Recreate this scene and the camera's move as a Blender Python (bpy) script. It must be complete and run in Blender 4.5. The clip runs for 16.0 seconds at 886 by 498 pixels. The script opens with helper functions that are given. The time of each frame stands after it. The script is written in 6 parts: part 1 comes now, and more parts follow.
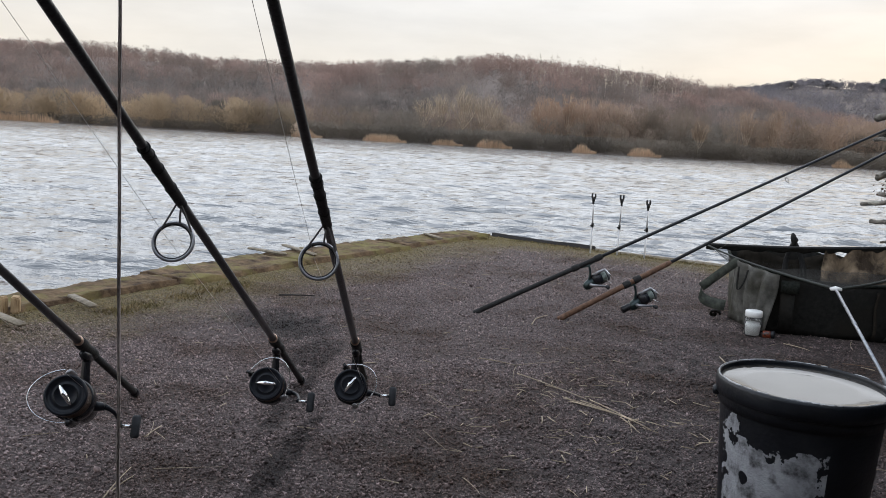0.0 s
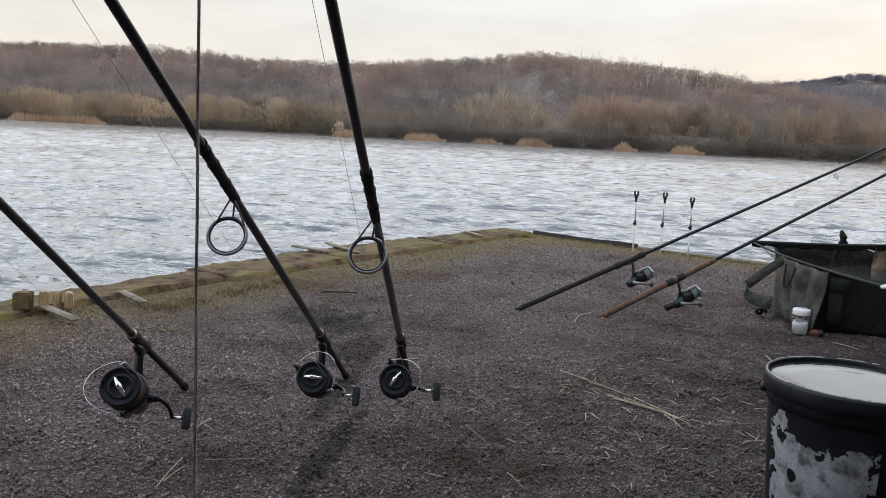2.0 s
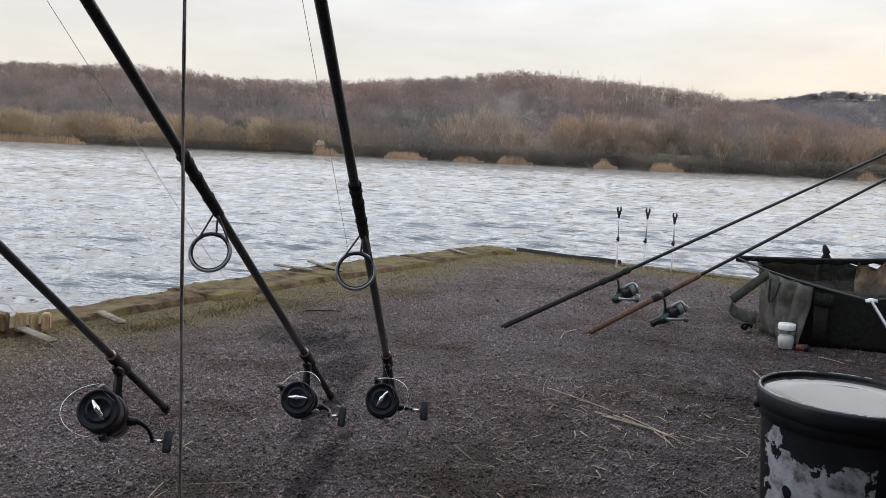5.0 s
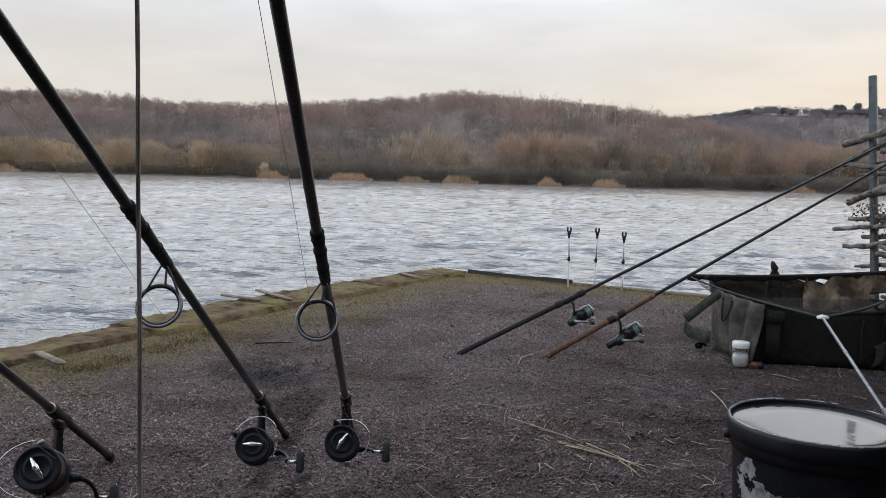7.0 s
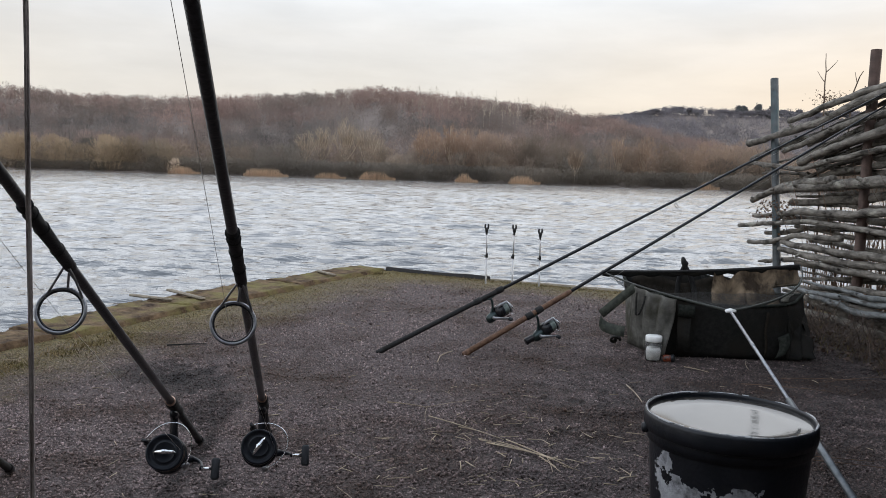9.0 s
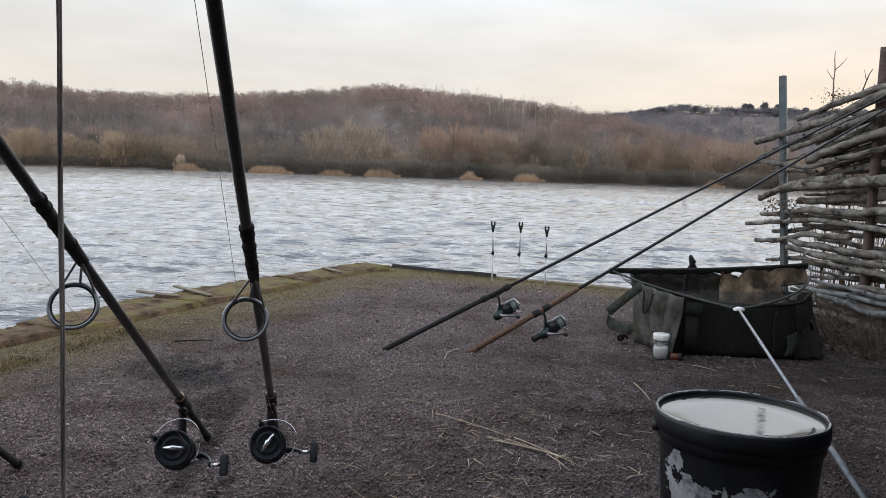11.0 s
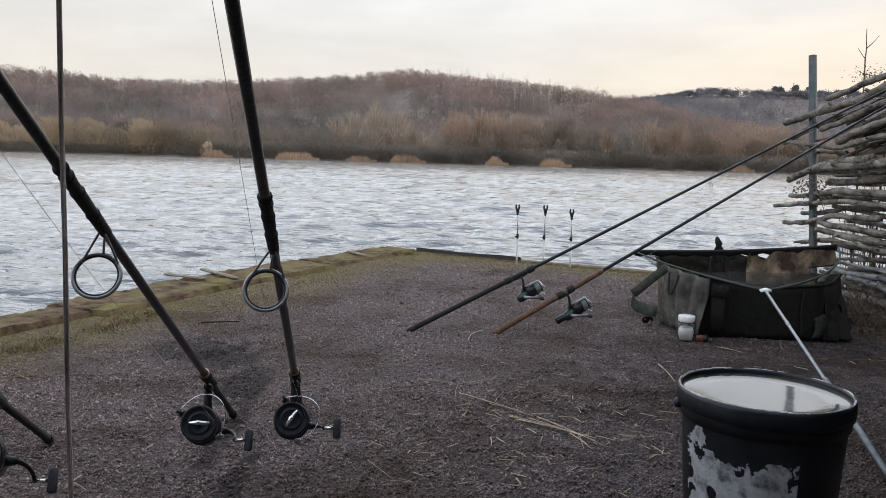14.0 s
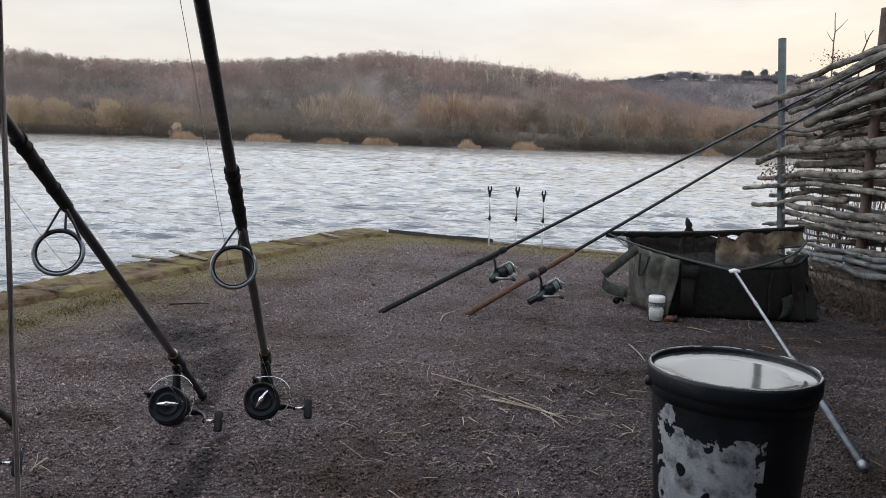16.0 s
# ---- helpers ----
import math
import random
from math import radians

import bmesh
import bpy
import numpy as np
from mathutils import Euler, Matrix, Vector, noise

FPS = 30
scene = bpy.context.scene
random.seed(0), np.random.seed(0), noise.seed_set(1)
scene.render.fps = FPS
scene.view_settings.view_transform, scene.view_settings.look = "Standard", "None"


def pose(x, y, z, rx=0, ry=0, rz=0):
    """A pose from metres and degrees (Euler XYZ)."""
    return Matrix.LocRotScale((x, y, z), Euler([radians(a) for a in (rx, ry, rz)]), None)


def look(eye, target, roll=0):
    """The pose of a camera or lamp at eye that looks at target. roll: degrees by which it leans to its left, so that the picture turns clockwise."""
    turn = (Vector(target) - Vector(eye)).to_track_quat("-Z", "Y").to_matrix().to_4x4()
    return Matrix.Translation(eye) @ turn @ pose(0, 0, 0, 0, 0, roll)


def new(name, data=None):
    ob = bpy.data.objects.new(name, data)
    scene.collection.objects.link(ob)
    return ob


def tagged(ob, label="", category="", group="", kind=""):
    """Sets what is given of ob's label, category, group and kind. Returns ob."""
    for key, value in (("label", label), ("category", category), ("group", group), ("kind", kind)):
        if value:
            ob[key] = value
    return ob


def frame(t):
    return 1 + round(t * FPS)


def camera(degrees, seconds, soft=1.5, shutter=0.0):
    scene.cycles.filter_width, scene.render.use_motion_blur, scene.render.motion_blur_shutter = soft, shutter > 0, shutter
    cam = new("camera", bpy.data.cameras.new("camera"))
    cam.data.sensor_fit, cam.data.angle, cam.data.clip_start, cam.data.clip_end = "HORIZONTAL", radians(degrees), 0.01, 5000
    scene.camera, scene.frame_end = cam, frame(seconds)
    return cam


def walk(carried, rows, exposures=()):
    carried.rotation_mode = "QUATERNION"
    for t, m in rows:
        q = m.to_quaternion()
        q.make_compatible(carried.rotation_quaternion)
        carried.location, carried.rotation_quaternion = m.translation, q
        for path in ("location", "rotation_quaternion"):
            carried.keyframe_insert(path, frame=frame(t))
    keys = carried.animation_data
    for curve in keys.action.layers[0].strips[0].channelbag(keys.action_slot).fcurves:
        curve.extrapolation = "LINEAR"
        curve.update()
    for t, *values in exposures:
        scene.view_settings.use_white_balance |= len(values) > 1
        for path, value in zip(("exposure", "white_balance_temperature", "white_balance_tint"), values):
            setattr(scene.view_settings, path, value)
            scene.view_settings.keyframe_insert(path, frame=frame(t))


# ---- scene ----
cam = camera(56.6, 16.0, soft=0.72)
PATH = [
    (0, (0.8830, -0.1188, 0.7285), (0.7068, 1.8567, 0.4703), 3.26),
    (0.5, (0.8845, -0.1263, 0.7288), (0.7003, 1.8493, 0.4771), 3.83),
    (1, (0.8810, -0.1345, 0.7282), (0.6680, 1.8401, 0.4923), 4.47),
    (1.5, (0.8788, -0.1379, 0.7248), (0.6374, 1.8331, 0.4859), 4.27),
    (2, (0.8753, -0.1328, 0.7236), (0.6033, 1.8306, 0.4572), 2.90),
    (2.5, (0.8840, -0.1050, 0.7128), (0.6239, 1.8587, 0.4366), 2.66),
    (3, (0.8787, -0.1254, 0.7136), (0.6517, 1.8473, 0.4753), 3.52),
    (5.5, (0.8485, -0.0880, 0.7153), (0.6283, 1.8878, 0.4970), 2.20),
    (6, (0.8351, -0.0518, 0.7085), (0.6654, 1.9298, 0.4981), 1.99),
    (6.5, (0.8339, -0.0522, 0.7149), (0.7109, 1.9356, 0.5318), 2.42),
    (7, (0.8304, -0.0498, 0.7386), (0.7240, 1.9402, 0.5697), 1.53),
    (7.5, (0.8340, -0.0453, 0.7383), (0.7469, 1.9442, 0.5538), 1.26),
    (8, (0.8331, -0.0438, 0.7376), (0.7752, 1.9461, 0.5461), 0.97),
    (8.5, (0.8346, -0.0332, 0.7411), (0.8599, 1.9577, 0.5523), 1.09),
    (9, (0.8241, -0.0281, 0.7397), (0.9185, 1.9623, 0.5685), 1.73),
    (11.5, (0.8135, -0.0211, 0.7361), (0.8928, 1.9690, 0.5538), 1.86),
    (12, (0.8125, -0.0249, 0.7325), (0.8901, 1.9648, 0.5451), 1.55),
    (12.5, (0.8130, -0.0278, 0.7338), (0.8831, 1.9617, 0.5423), 1.46),
    (13, (0.8205, -0.0217, 0.7295), (0.8744, 1.9675, 0.5284), 1.26),
    (13.5, (0.8209, -0.0152, 0.7225), (0.8574, 1.9736, 0.5150), 1.37),
    (14, (0.8233, -0.0248, 0.7211), (0.8449, 1.9636, 0.5070), 1.60),
    (14.5, (0.8210, -0.0189, 0.7171), (0.8372, 1.9678, 0.4877), 1.59),
    (15, (0.8207, -0.0103, 0.7134), (0.8501, 1.9742, 0.4671), 1.31),
    (15.5, (0.8204, -0.0223, 0.7150), (0.8817, 1.9607, 0.4628), 1.43),
    (16, (0.8247, -0.0153, 0.7127), (0.9147, 1.9665, 0.4589), 1.85),
]
walk(cam, [(t, look(eye, target, roll)) for t, eye, target, roll in PATH],
     [(0, 0.14), (2, 0.14), (5.5, 0.08), (6, -0.03), (6.5, 0.0), (7, -0.08), (8, 0.06), (9, 0.03), (12, 0.04), (16, 0.12)])

# ---- world, sun, exposure ----
scene.view_settings.exposure = 0.0
world = bpy.data.worlds.new("world")
scene.world = world
world.use_nodes = True
wn, wl = world.node_tree.nodes, world.node_tree.links
wn.clear()


def wnode(kind, **values):
    n = wn.new(kind)
    for k, v in values.items():
        n.inputs[k].default_value = v
    return n


w_out, w_bg = wn.new("ShaderNodeOutputWorld"), wnode("ShaderNodeBackground", Strength=1.0)
w_co = wn.new("ShaderNodeTexCoord")
w_sep = wn.new("ShaderNodeSeparateXYZ")
wl.new(w_co.outputs["Generated"], w_sep.inputs[0])
w_sky = wn.new("ShaderNodeTexSky")
w_sky.sky_type, w_sky.sun_disc = "NISHITA", False
w_sky.sun_elevation, w_sky.sun_rotation = radians(9), radians(62)
w_sky.air_density, w_sky.dust_density = 1.2, 2.0
w_gain = wn.new("ShaderNodeVectorMath")
w_gain.operation = "SCALE"
w_gain.inputs["Scale"].default_value = 0.10
wl.new(w_sky.outputs[0], w_gain.inputs[0])
# high thin overcast: warm low down, cool grey above
w_ramp = wn.new("ShaderNodeValToRGB")
w_ramp.color_ramp.elements[0].position, w_ramp.color_ramp.elements[0].color = 0.0, (0.92, 0.84, 0.75, 1)
w_ramp.color_ramp.elements[1].position, w_ramp.color_ramp.elements[1].color = 0.80, (1.24, 1.40, 1.66, 1)
for at, tint in ((0.07, (0.95, 0.885, 0.80, 1)), (0.16, (0.93, 0.905, 0.88, 1)), (0.205, (1.0, 1.02, 1.05, 1)), (0.26, (1.75, 1.80, 1.88, 1)), (0.33, (2.15, 2.24, 2.36, 1)), (0.50, (2.15, 2.26, 2.44, 1))):
    w_ramp.color_ramp.elements.new(at).color = tint
wl.new(w_sep.outputs["Z"], w_ramp.inputs[0])
w_map = wn.new("ShaderNodeMapping")
w_map.inputs["Scale"].default_value = (2.2, 2.2, 9.0)
wl.new(w_co.outputs["Generated"], w_map.inputs[0])
w_noise = wnode("ShaderNodeTexNoise", Scale=2.3, Detail=6.0, Roughness=0.55)
wl.new(w_map.outputs[0], w_noise.inputs["Vector"])
w_cl = wn.new("ShaderNodeMapRange")
for k, v in (("From Min", 0.35), ("From Max", 0.68), ("To Min", 0.93), ("To Max", 1.06)):
    w_cl.inputs[k].default_value = v
wl.new(w_noise.outputs["Fac"], w_cl.inputs[0])
w_mul = wn.new("ShaderNodeVectorMath")
w_mul.operation = "SCALE"
wl.new(w_ramp.outputs[0], w_mul.inputs[0])
wl.new(w_cl.outputs[0], w_mul.inputs["Scale"])
w_mix = wn.new("ShaderNodeMix")
w_mix.data_type = "RGBA"
w_mix.inputs[0].default_value = 0.86
wl.new(w_gain.outputs[0], w_mix.inputs[6])
wl.new(w_mul.outputs[0], w_mix.inputs[7])
# cooler drifts in the cloud
w_drift = wnode("ShaderNodeTexNoise", Scale=1.25, Detail=5.0, Roughness=0.5)
wl.new(w_map.outputs[0], w_drift.inputs["Vector"])
w_span = wn.new("ShaderNodeMapRange")
for k, v in (("From Min", 0.40), ("From Max", 0.60)):
    w_span.inputs[k].default_value = v
wl.new(w_drift.outputs["Fac"], w_span.inputs[0])
w_cool = wn.new("ShaderNodeMix")
w_cool.data_type, w_cool.blend_type = "RGBA", "MULTIPLY"
w_cool.inputs[7].default_value = (0.975, 0.988, 1.010, 1)
wl.new(w_span.outputs[0], w_cool.inputs[0])
wl.new(w_mix.outputs[2], w_cool.inputs[6])
# warmer towards the low sun behind the cloud
w_warm = wn.new("ShaderNodeMapRange")
for k, v in (("From Min", 0.05), ("From Max", 0.62)):
    w_warm.inputs[k].default_value = v
wl.new(w_sep.outputs["X"], w_warm.inputs[0])
w_tint = wn.new("ShaderNodeMix")
w_tint.data_type, w_tint.blend_type = "RGBA", "MULTIPLY"
w_tint.inputs[7].default_value = (1.10, 0.99, 0.88, 1)
w_low = wn.new("ShaderNodeMapRange")
for k, v in (("From Min", 0.10), ("From Max", 0.24), ("To Min", 1.0), ("To Max", 0.1)):
    w_low.inputs[k].default_value = v
wl.new(w_sep.outputs["Z"], w_low.inputs[0])
w_both = wn.new("ShaderNodeMath")
w_both.operation = "MULTIPLY"
wl.new(w_warm.outputs[0], w_both.inputs[0])
wl.new(w_low.outputs[0], w_both.inputs[1])
wl.new(w_both.outputs[0], w_tint.inputs[0])
wl.new(w_cool.outputs[2], w_tint.inputs[6])
wl.new(w_tint.outputs[2], w_bg.inputs[0])
wl.new(w_bg.outputs[0], w_out.inputs[0])

sun = new("sun", bpy.data.lights.new("sun", "SUN"))
sun.data.energy, sun.data.angle, sun.data.color = 0.5, radians(25), (1.0, 0.88, 0.74)
sun.matrix_world = look((30, 16, 9), (0, 0, 0))

# ---- materials ----


def material(name, dark, light, scale=20.0, rough=0.7, bump=0.0, bump_scale=80.0, metal=0.0, patch=None, patch_scale=3.0, patch_at=0.55, patch_soft=0.08, spec=0.5, stretch=(1, 1, 1), per_piece=0.0, coords="Object", dark_patches=()):
    """Two tones mixed by fine noise, a second broad patchiness or stain, and fine relief."""
    m = bpy.data.materials.new(name)
    m.use_nodes = True
    nt = m.node_tree
    nodes, links = nt.nodes, nt.links
    b = nodes["Principled BSDF"]
    b.inputs["Roughness"].default_value, b.inputs["Metallic"].default_value = rough, metal
    b.inputs["Specular IOR Level"].default_value = spec
    co = nodes.new("ShaderNodeTexCoord")
    mp = nodes.new("ShaderNodeMapping")
    mp.inputs["Scale"].default_value = stretch
    links.new(co.outputs[coords], mp.inputs[0])
    n1 = nodes.new("ShaderNodeTexNoise")
    n1.inputs["Scale"].default_value, n1.inputs["Detail"].default_value, n1.inputs["Roughness"].default_value = scale, 5.0, 0.6
    links.new(mp.outputs[0], n1.inputs["Vector"])
    r1 = nodes.new("ShaderNodeValToRGB")
    r1.color_ramp.elements[0].position, r1.color_ramp.elements[0].color = 0.32, (*dark, 1)
    r1.color_ramp.elements[1].position, r1.color_ramp.elements[1].color = 0.68, (*light, 1)
    links.new(n1.outputs["Fac"], r1.inputs[0])
    colour = r1.outputs[0]
    if patch:
        n2 = nodes.new("ShaderNodeTexNoise")
        n2.inputs["Scale"].default_value, n2.inputs["Detail"].default_value, n2.inputs["Roughness"].default_value = patch_scale, 6.0, 0.62
        links.new(mp.outputs[0], n2.inputs["Vector"])
        mr = nodes.new("ShaderNodeMapRange")
        mr.inputs["From Min"].default_value, mr.inputs["From Max"].default_value = patch_at - patch_soft, patch_at + patch_soft
        links.new(n2.outputs["Fac"], mr.inputs[0])
        mx = nodes.new("ShaderNodeMix")
        mx.data_type = "RGBA"
        links.new(mr.outputs[0], mx.inputs[0])
        links.new(colour, mx.inputs[6])
        mx.inputs[7].default_value = (*patch, 1)
        colour = mx.outputs[2]
    if per_piece:
        gi = nodes.new("ShaderNodeNewGeometry")
        mr2 = nodes.new("ShaderNodeMapRange")
        mr2.inputs["To Min"].default_value, mr2.inputs["To Max"].default_value = 1 - per_piece, 1 + per_piece
        links.new(gi.outputs["Random Per Island"], mr2.inputs[0])
        vm = nodes.new("ShaderNodeVectorMath")
        vm.operation = "SCALE"
        links.new(colour, vm.inputs[0])
        links.new(mr2.outputs[0], vm.inputs["Scale"])
        colour = vm.outputs[0]
    for sx, sy, rx, ry, left in dark_patches:
        # a darker patch of ground with a ragged edge: damp, and shade painted in
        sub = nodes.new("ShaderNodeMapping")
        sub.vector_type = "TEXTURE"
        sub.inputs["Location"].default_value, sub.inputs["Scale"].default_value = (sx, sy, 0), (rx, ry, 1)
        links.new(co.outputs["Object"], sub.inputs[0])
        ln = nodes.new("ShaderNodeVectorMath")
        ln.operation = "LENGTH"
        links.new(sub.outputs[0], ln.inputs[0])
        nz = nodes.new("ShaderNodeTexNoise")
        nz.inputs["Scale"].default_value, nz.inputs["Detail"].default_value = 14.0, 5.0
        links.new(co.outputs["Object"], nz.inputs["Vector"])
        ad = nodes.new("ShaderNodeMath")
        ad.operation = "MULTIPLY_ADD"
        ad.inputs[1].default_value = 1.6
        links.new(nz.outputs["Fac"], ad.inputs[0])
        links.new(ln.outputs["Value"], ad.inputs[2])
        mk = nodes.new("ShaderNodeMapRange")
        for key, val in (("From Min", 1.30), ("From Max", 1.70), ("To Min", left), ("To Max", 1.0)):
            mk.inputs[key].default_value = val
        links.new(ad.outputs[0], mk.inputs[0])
        # scales the colour down, for damp and for the painted shade alike
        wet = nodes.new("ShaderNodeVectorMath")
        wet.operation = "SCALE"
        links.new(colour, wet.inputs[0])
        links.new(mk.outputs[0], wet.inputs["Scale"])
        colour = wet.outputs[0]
    links.new(colour, b.inputs["Base Color"])
    if bump:
        n3 = nodes.new("ShaderNodeTexNoise")
        n3.inputs["Scale"].default_value, n3.inputs["Detail"].default_value = bump_scale, 4.0
        links.new(mp.outputs[0], n3.inputs["Vector"])
        bp = nodes.new("ShaderNodeBump")
        bp.inputs["Strength"].default_value, bp.inputs["Distance"].default_value = bump, 0.01
        links.new(n3.outputs["Fac"], bp.inputs["Height"])
        links.new(bp.outputs[0], b.inputs["Normal"])
    return m


# last three paint shade onto the right side, with dark soil by the fence
# three damp patches, then two thin dark streaks under a rod
DAMP_AND_SHADE = ((-0.06, 2.98, 0.26, 0.26, 0.40), (0.10, 2.84, 0.20, 0.24, 0.36), (0.24, 2.50, 0.12, 0.30, 0.40), (0.30, 2.05, 0.04, 0.40, 0.40), (0.395, 1.60, 0.045, 0.42, 0.38), (1.9, 1.9, 1.2, 1.2, 0.62), (2.2, 2.9, 1.1, 0.8, 0.62), (2.85, 3.5, 0.8, 1.0, 0.55))
M_GRAVEL = material("gravel_bed", (0.0465, 0.0355, 0.0335), (0.141, 0.109, 0.1035), 60, 0.85, 0.9, 170, patch=(0.046, 0.029, 0.022), patch_scale=1.9, patch_at=0.56, patch_soft=0.10, spec=0.25, dark_patches=DAMP_AND_SHADE)


def add_cells(m, scale, lo, hi, depth):
    """Small stones in a bed: each cell its own tone, with gaps between."""
    nodes, links = m.node_tree.nodes, m.node_tree.links
    b = nodes["Principled BSDF"]
    co, vo, ed = nodes.new("ShaderNodeTexCoord"), nodes.new("ShaderNodeTexVoronoi"), nodes.new("ShaderNodeTexVoronoi")
    ed.feature = "DISTANCE_TO_EDGE"
    for v in (vo, ed):
        v.inputs["Scale"].default_value = scale
        links.new(co.outputs["Object"], v.inputs["Vector"])
    sp, mr, sc = nodes.new("ShaderNodeSeparateColor"), nodes.new("ShaderNodeMapRange"), nodes.new("ShaderNodeVectorMath")
    mr.inputs["To Min"].default_value, mr.inputs["To Max"].default_value = lo, hi
    sc.operation = "SCALE"
    links.new(vo.outputs["Color"], sp.inputs[0])
    links.new(sp.outputs[0], mr.inputs[0])
    links.new(b.inputs["Base Color"].links[0].from_socket, sc.inputs[0])
    links.new(mr.outputs[0], sc.inputs["Scale"])
    links.new(sc.outputs[0], b.inputs["Base Color"])
    gap, bp = nodes.new("ShaderNodeMapRange"), nodes.new("ShaderNodeBump")
    gap.inputs["From Max"].default_value = 0.35
    links.new(ed.outputs["Distance"], gap.inputs[0])
    bp.inputs["Strength"].default_value, bp.inputs["Distance"].default_value = 1.0, depth
    links.new(gap.outputs[0], bp.inputs["Height"])
    links.new(bp.outputs[0], b.inputs["Normal"])


def add_moss(m, reach, thick, tint_a, tint_b, axis=(0.9157, -0.4116, 0), at=-2.28):
    """Moss and algae that spread over the gravel from the timber edge, ragged and patchy."""
    nodes, links = m.node_tree.nodes, m.node_tree.links
    b = nodes["Principled BSDF"]
    co, dot = nodes.new("ShaderNodeTexCoord"), nodes.new("ShaderNodeVectorMath")
    dot.operation = "DOT_PRODUCT"
    dot.inputs[1].default_value = axis
    links.new(co.outputs["Object"], dot.inputs[0])
    big, small, add1, add2 = nodes.new("ShaderNodeTexNoise"), nodes.new("ShaderNodeTexNoise"), nodes.new("ShaderNodeMath"), nodes.new("ShaderNodeMath")
    big.inputs["Scale"].default_value, big.inputs["Detail"].default_value = 3.2, 6.0
    small.inputs["Scale"].default_value, small.inputs["Detail"].default_value = 38.0, 5.0
    for n, a, k in ((big, add1, -0.75), (small, add2, -0.55)):
        links.new(co.outputs["Object"], n.inputs["Vector"])
        a.operation = "MULTIPLY_ADD"
        a.inputs[1].default_value = k
        links.new(n.outputs["Fac"], a.inputs[0])
    links.new(dot.outputs["Value"], add1.inputs[2])
    links.new(add1.outputs[0], add2.inputs[2])
    # the timber runs where that product is at; the two noises take 0.65 off on the mean
    mask = nodes.new("ShaderNodeMapRange")
    for key, val in (("From Min", at - 0.44), ("From Max", at - 0.44 + reach), ("To Min", thick), ("To Max", 0.0)):
        mask.inputs[key].default_value = val
    links.new(add2.outputs[0], mask.inputs[0])
    tint, mx = nodes.new("ShaderNodeMix"), nodes.new("ShaderNodeMix")
    tint.data_type = mx.data_type = "RGBA"
    tint.inputs[6].default_value, tint.inputs[7].default_value = (*tint_a, 1), (*tint_b, 1)
    links.new(small.outputs["Fac"], tint.inputs[0])
    links.new(mask.outputs[0], mx.inputs[0])
    links.new(b.inputs["Base Color"].links[0].from_socket, mx.inputs[6])
    links.new(tint.outputs[2], mx.inputs[7])
    links.new(mx.outputs[2], b.inputs["Base Color"])


add_moss(M_GRAVEL, 0.66, 0.9, (0.085, 0.066, 0.020), (0.190, 0.150, 0.062))
add_moss(M_GRAVEL, 0.45, 0.75, (0.085, 0.066, 0.020), (0.190, 0.150, 0.062), (-0.486, -0.874, 0), -5.957)
add_cells(M_GRAVEL, 170.0, 0.45, 1.6, 0.004)
M_STONE = material("gravel_stone", (0.0975, 0.0745, 0.0705), (0.318, 0.247, 0.236), 45, 0.85, 0.3, 300, patch=(0.098, 0.064, 0.050), patch_scale=1.9, patch_at=0.56, patch_soft=0.10, spec=0.2, per_piece=0.62, dark_patches=DAMP_AND_SHADE)
add_moss(M_STONE, 0.66, 0.85, (0.105, 0.080, 0.030), (0.26, 0.205, 0.095))
add_moss(M_STONE, 0.45, 0.75, (0.105, 0.080, 0.030), (0.26, 0.205, 0.095), (-0.486, -0.874, 0), -5.957)
M_TIMBER = material("weathered_timber", (0.024, 0.014, 0.009), (0.165, 0.112, 0.066), 13, 0.9, 1.0, 60, patch=(0.140, 0.120, 0.046), patch_scale=5.0, patch_at=0.55, patch_soft=0.08, spec=0.12)
M_DARKWOOD = material("wet_dark_timber", (0.005, 0.0042, 0.004), (0.016, 0.013, 0.011), 24, 0.85, 0.4, 70)
M_PALEWOOD = material("split_pale_timber", (0.22, 0.14, 0.07), (0.42, 0.30, 0.17), 30, 0.8, 0.5, 90, stretch=(3, 3, 0.6))
M_BATTEN = material("grey_batten", (0.12, 0.10, 0.075), (0.28, 0.24, 0.18), 40, 0.85, 0.4, 120)
M_MOSS = material("moss_grass", (0.050, 0.044, 0.017), (0.160, 0.128, 0.055), 30, 0.9, 0.3, 90, patch=(0.22, 0.16, 0.085), patch_scale=6, per_piece=0.4, spec=0.12)
M_STRAW = material("dry_straw", (0.25, 0.19, 0.122), (0.56, 0.455, 0.325), 16, 0.75, per_piece=0.35)
M_BLACK = material("black_blank", (0.011, 0.0125, 0.0145), (0.020, 0.022, 0.026), 60, 0.30, 0.1, 200, spec=0.3)
M_FOAM = material("black_grip", (0.011, 0.011, 0.0115), (0.024, 0.023, 0.022), 120, 0.8, 0.3, 400, spec=0.3)
M_WHIP = material("thread_whipping", (0.008, 0.008, 0.009), (0.017, 0.017, 0.017), 200, 0.55, 0.5, 500, stretch=(1, 1, 6), spec=0.3)
M_BRONZE = material("bronze_trim", (0.40, 0.27, 0.20), (0.70, 0.52, 0.42), 60, 0.35, metal=0.9)
M_GUIDE = material("gunmetal_guide", (0.20, 0.20, 0.21), (0.34, 0.34, 0.355), 60, 0.38, metal=0.7)
M_CHROME = material("bright_chrome", (0.55, 0.56, 0.58), (0.80, 0.80, 0.80), 40, 0.22, metal=1.0)
M_REEL = material("dark_reel_body", (0.008, 0.008, 0.0095), (0.018, 0.0175, 0.020), 50, 0.26, 0.05, 200, spec=0.3)
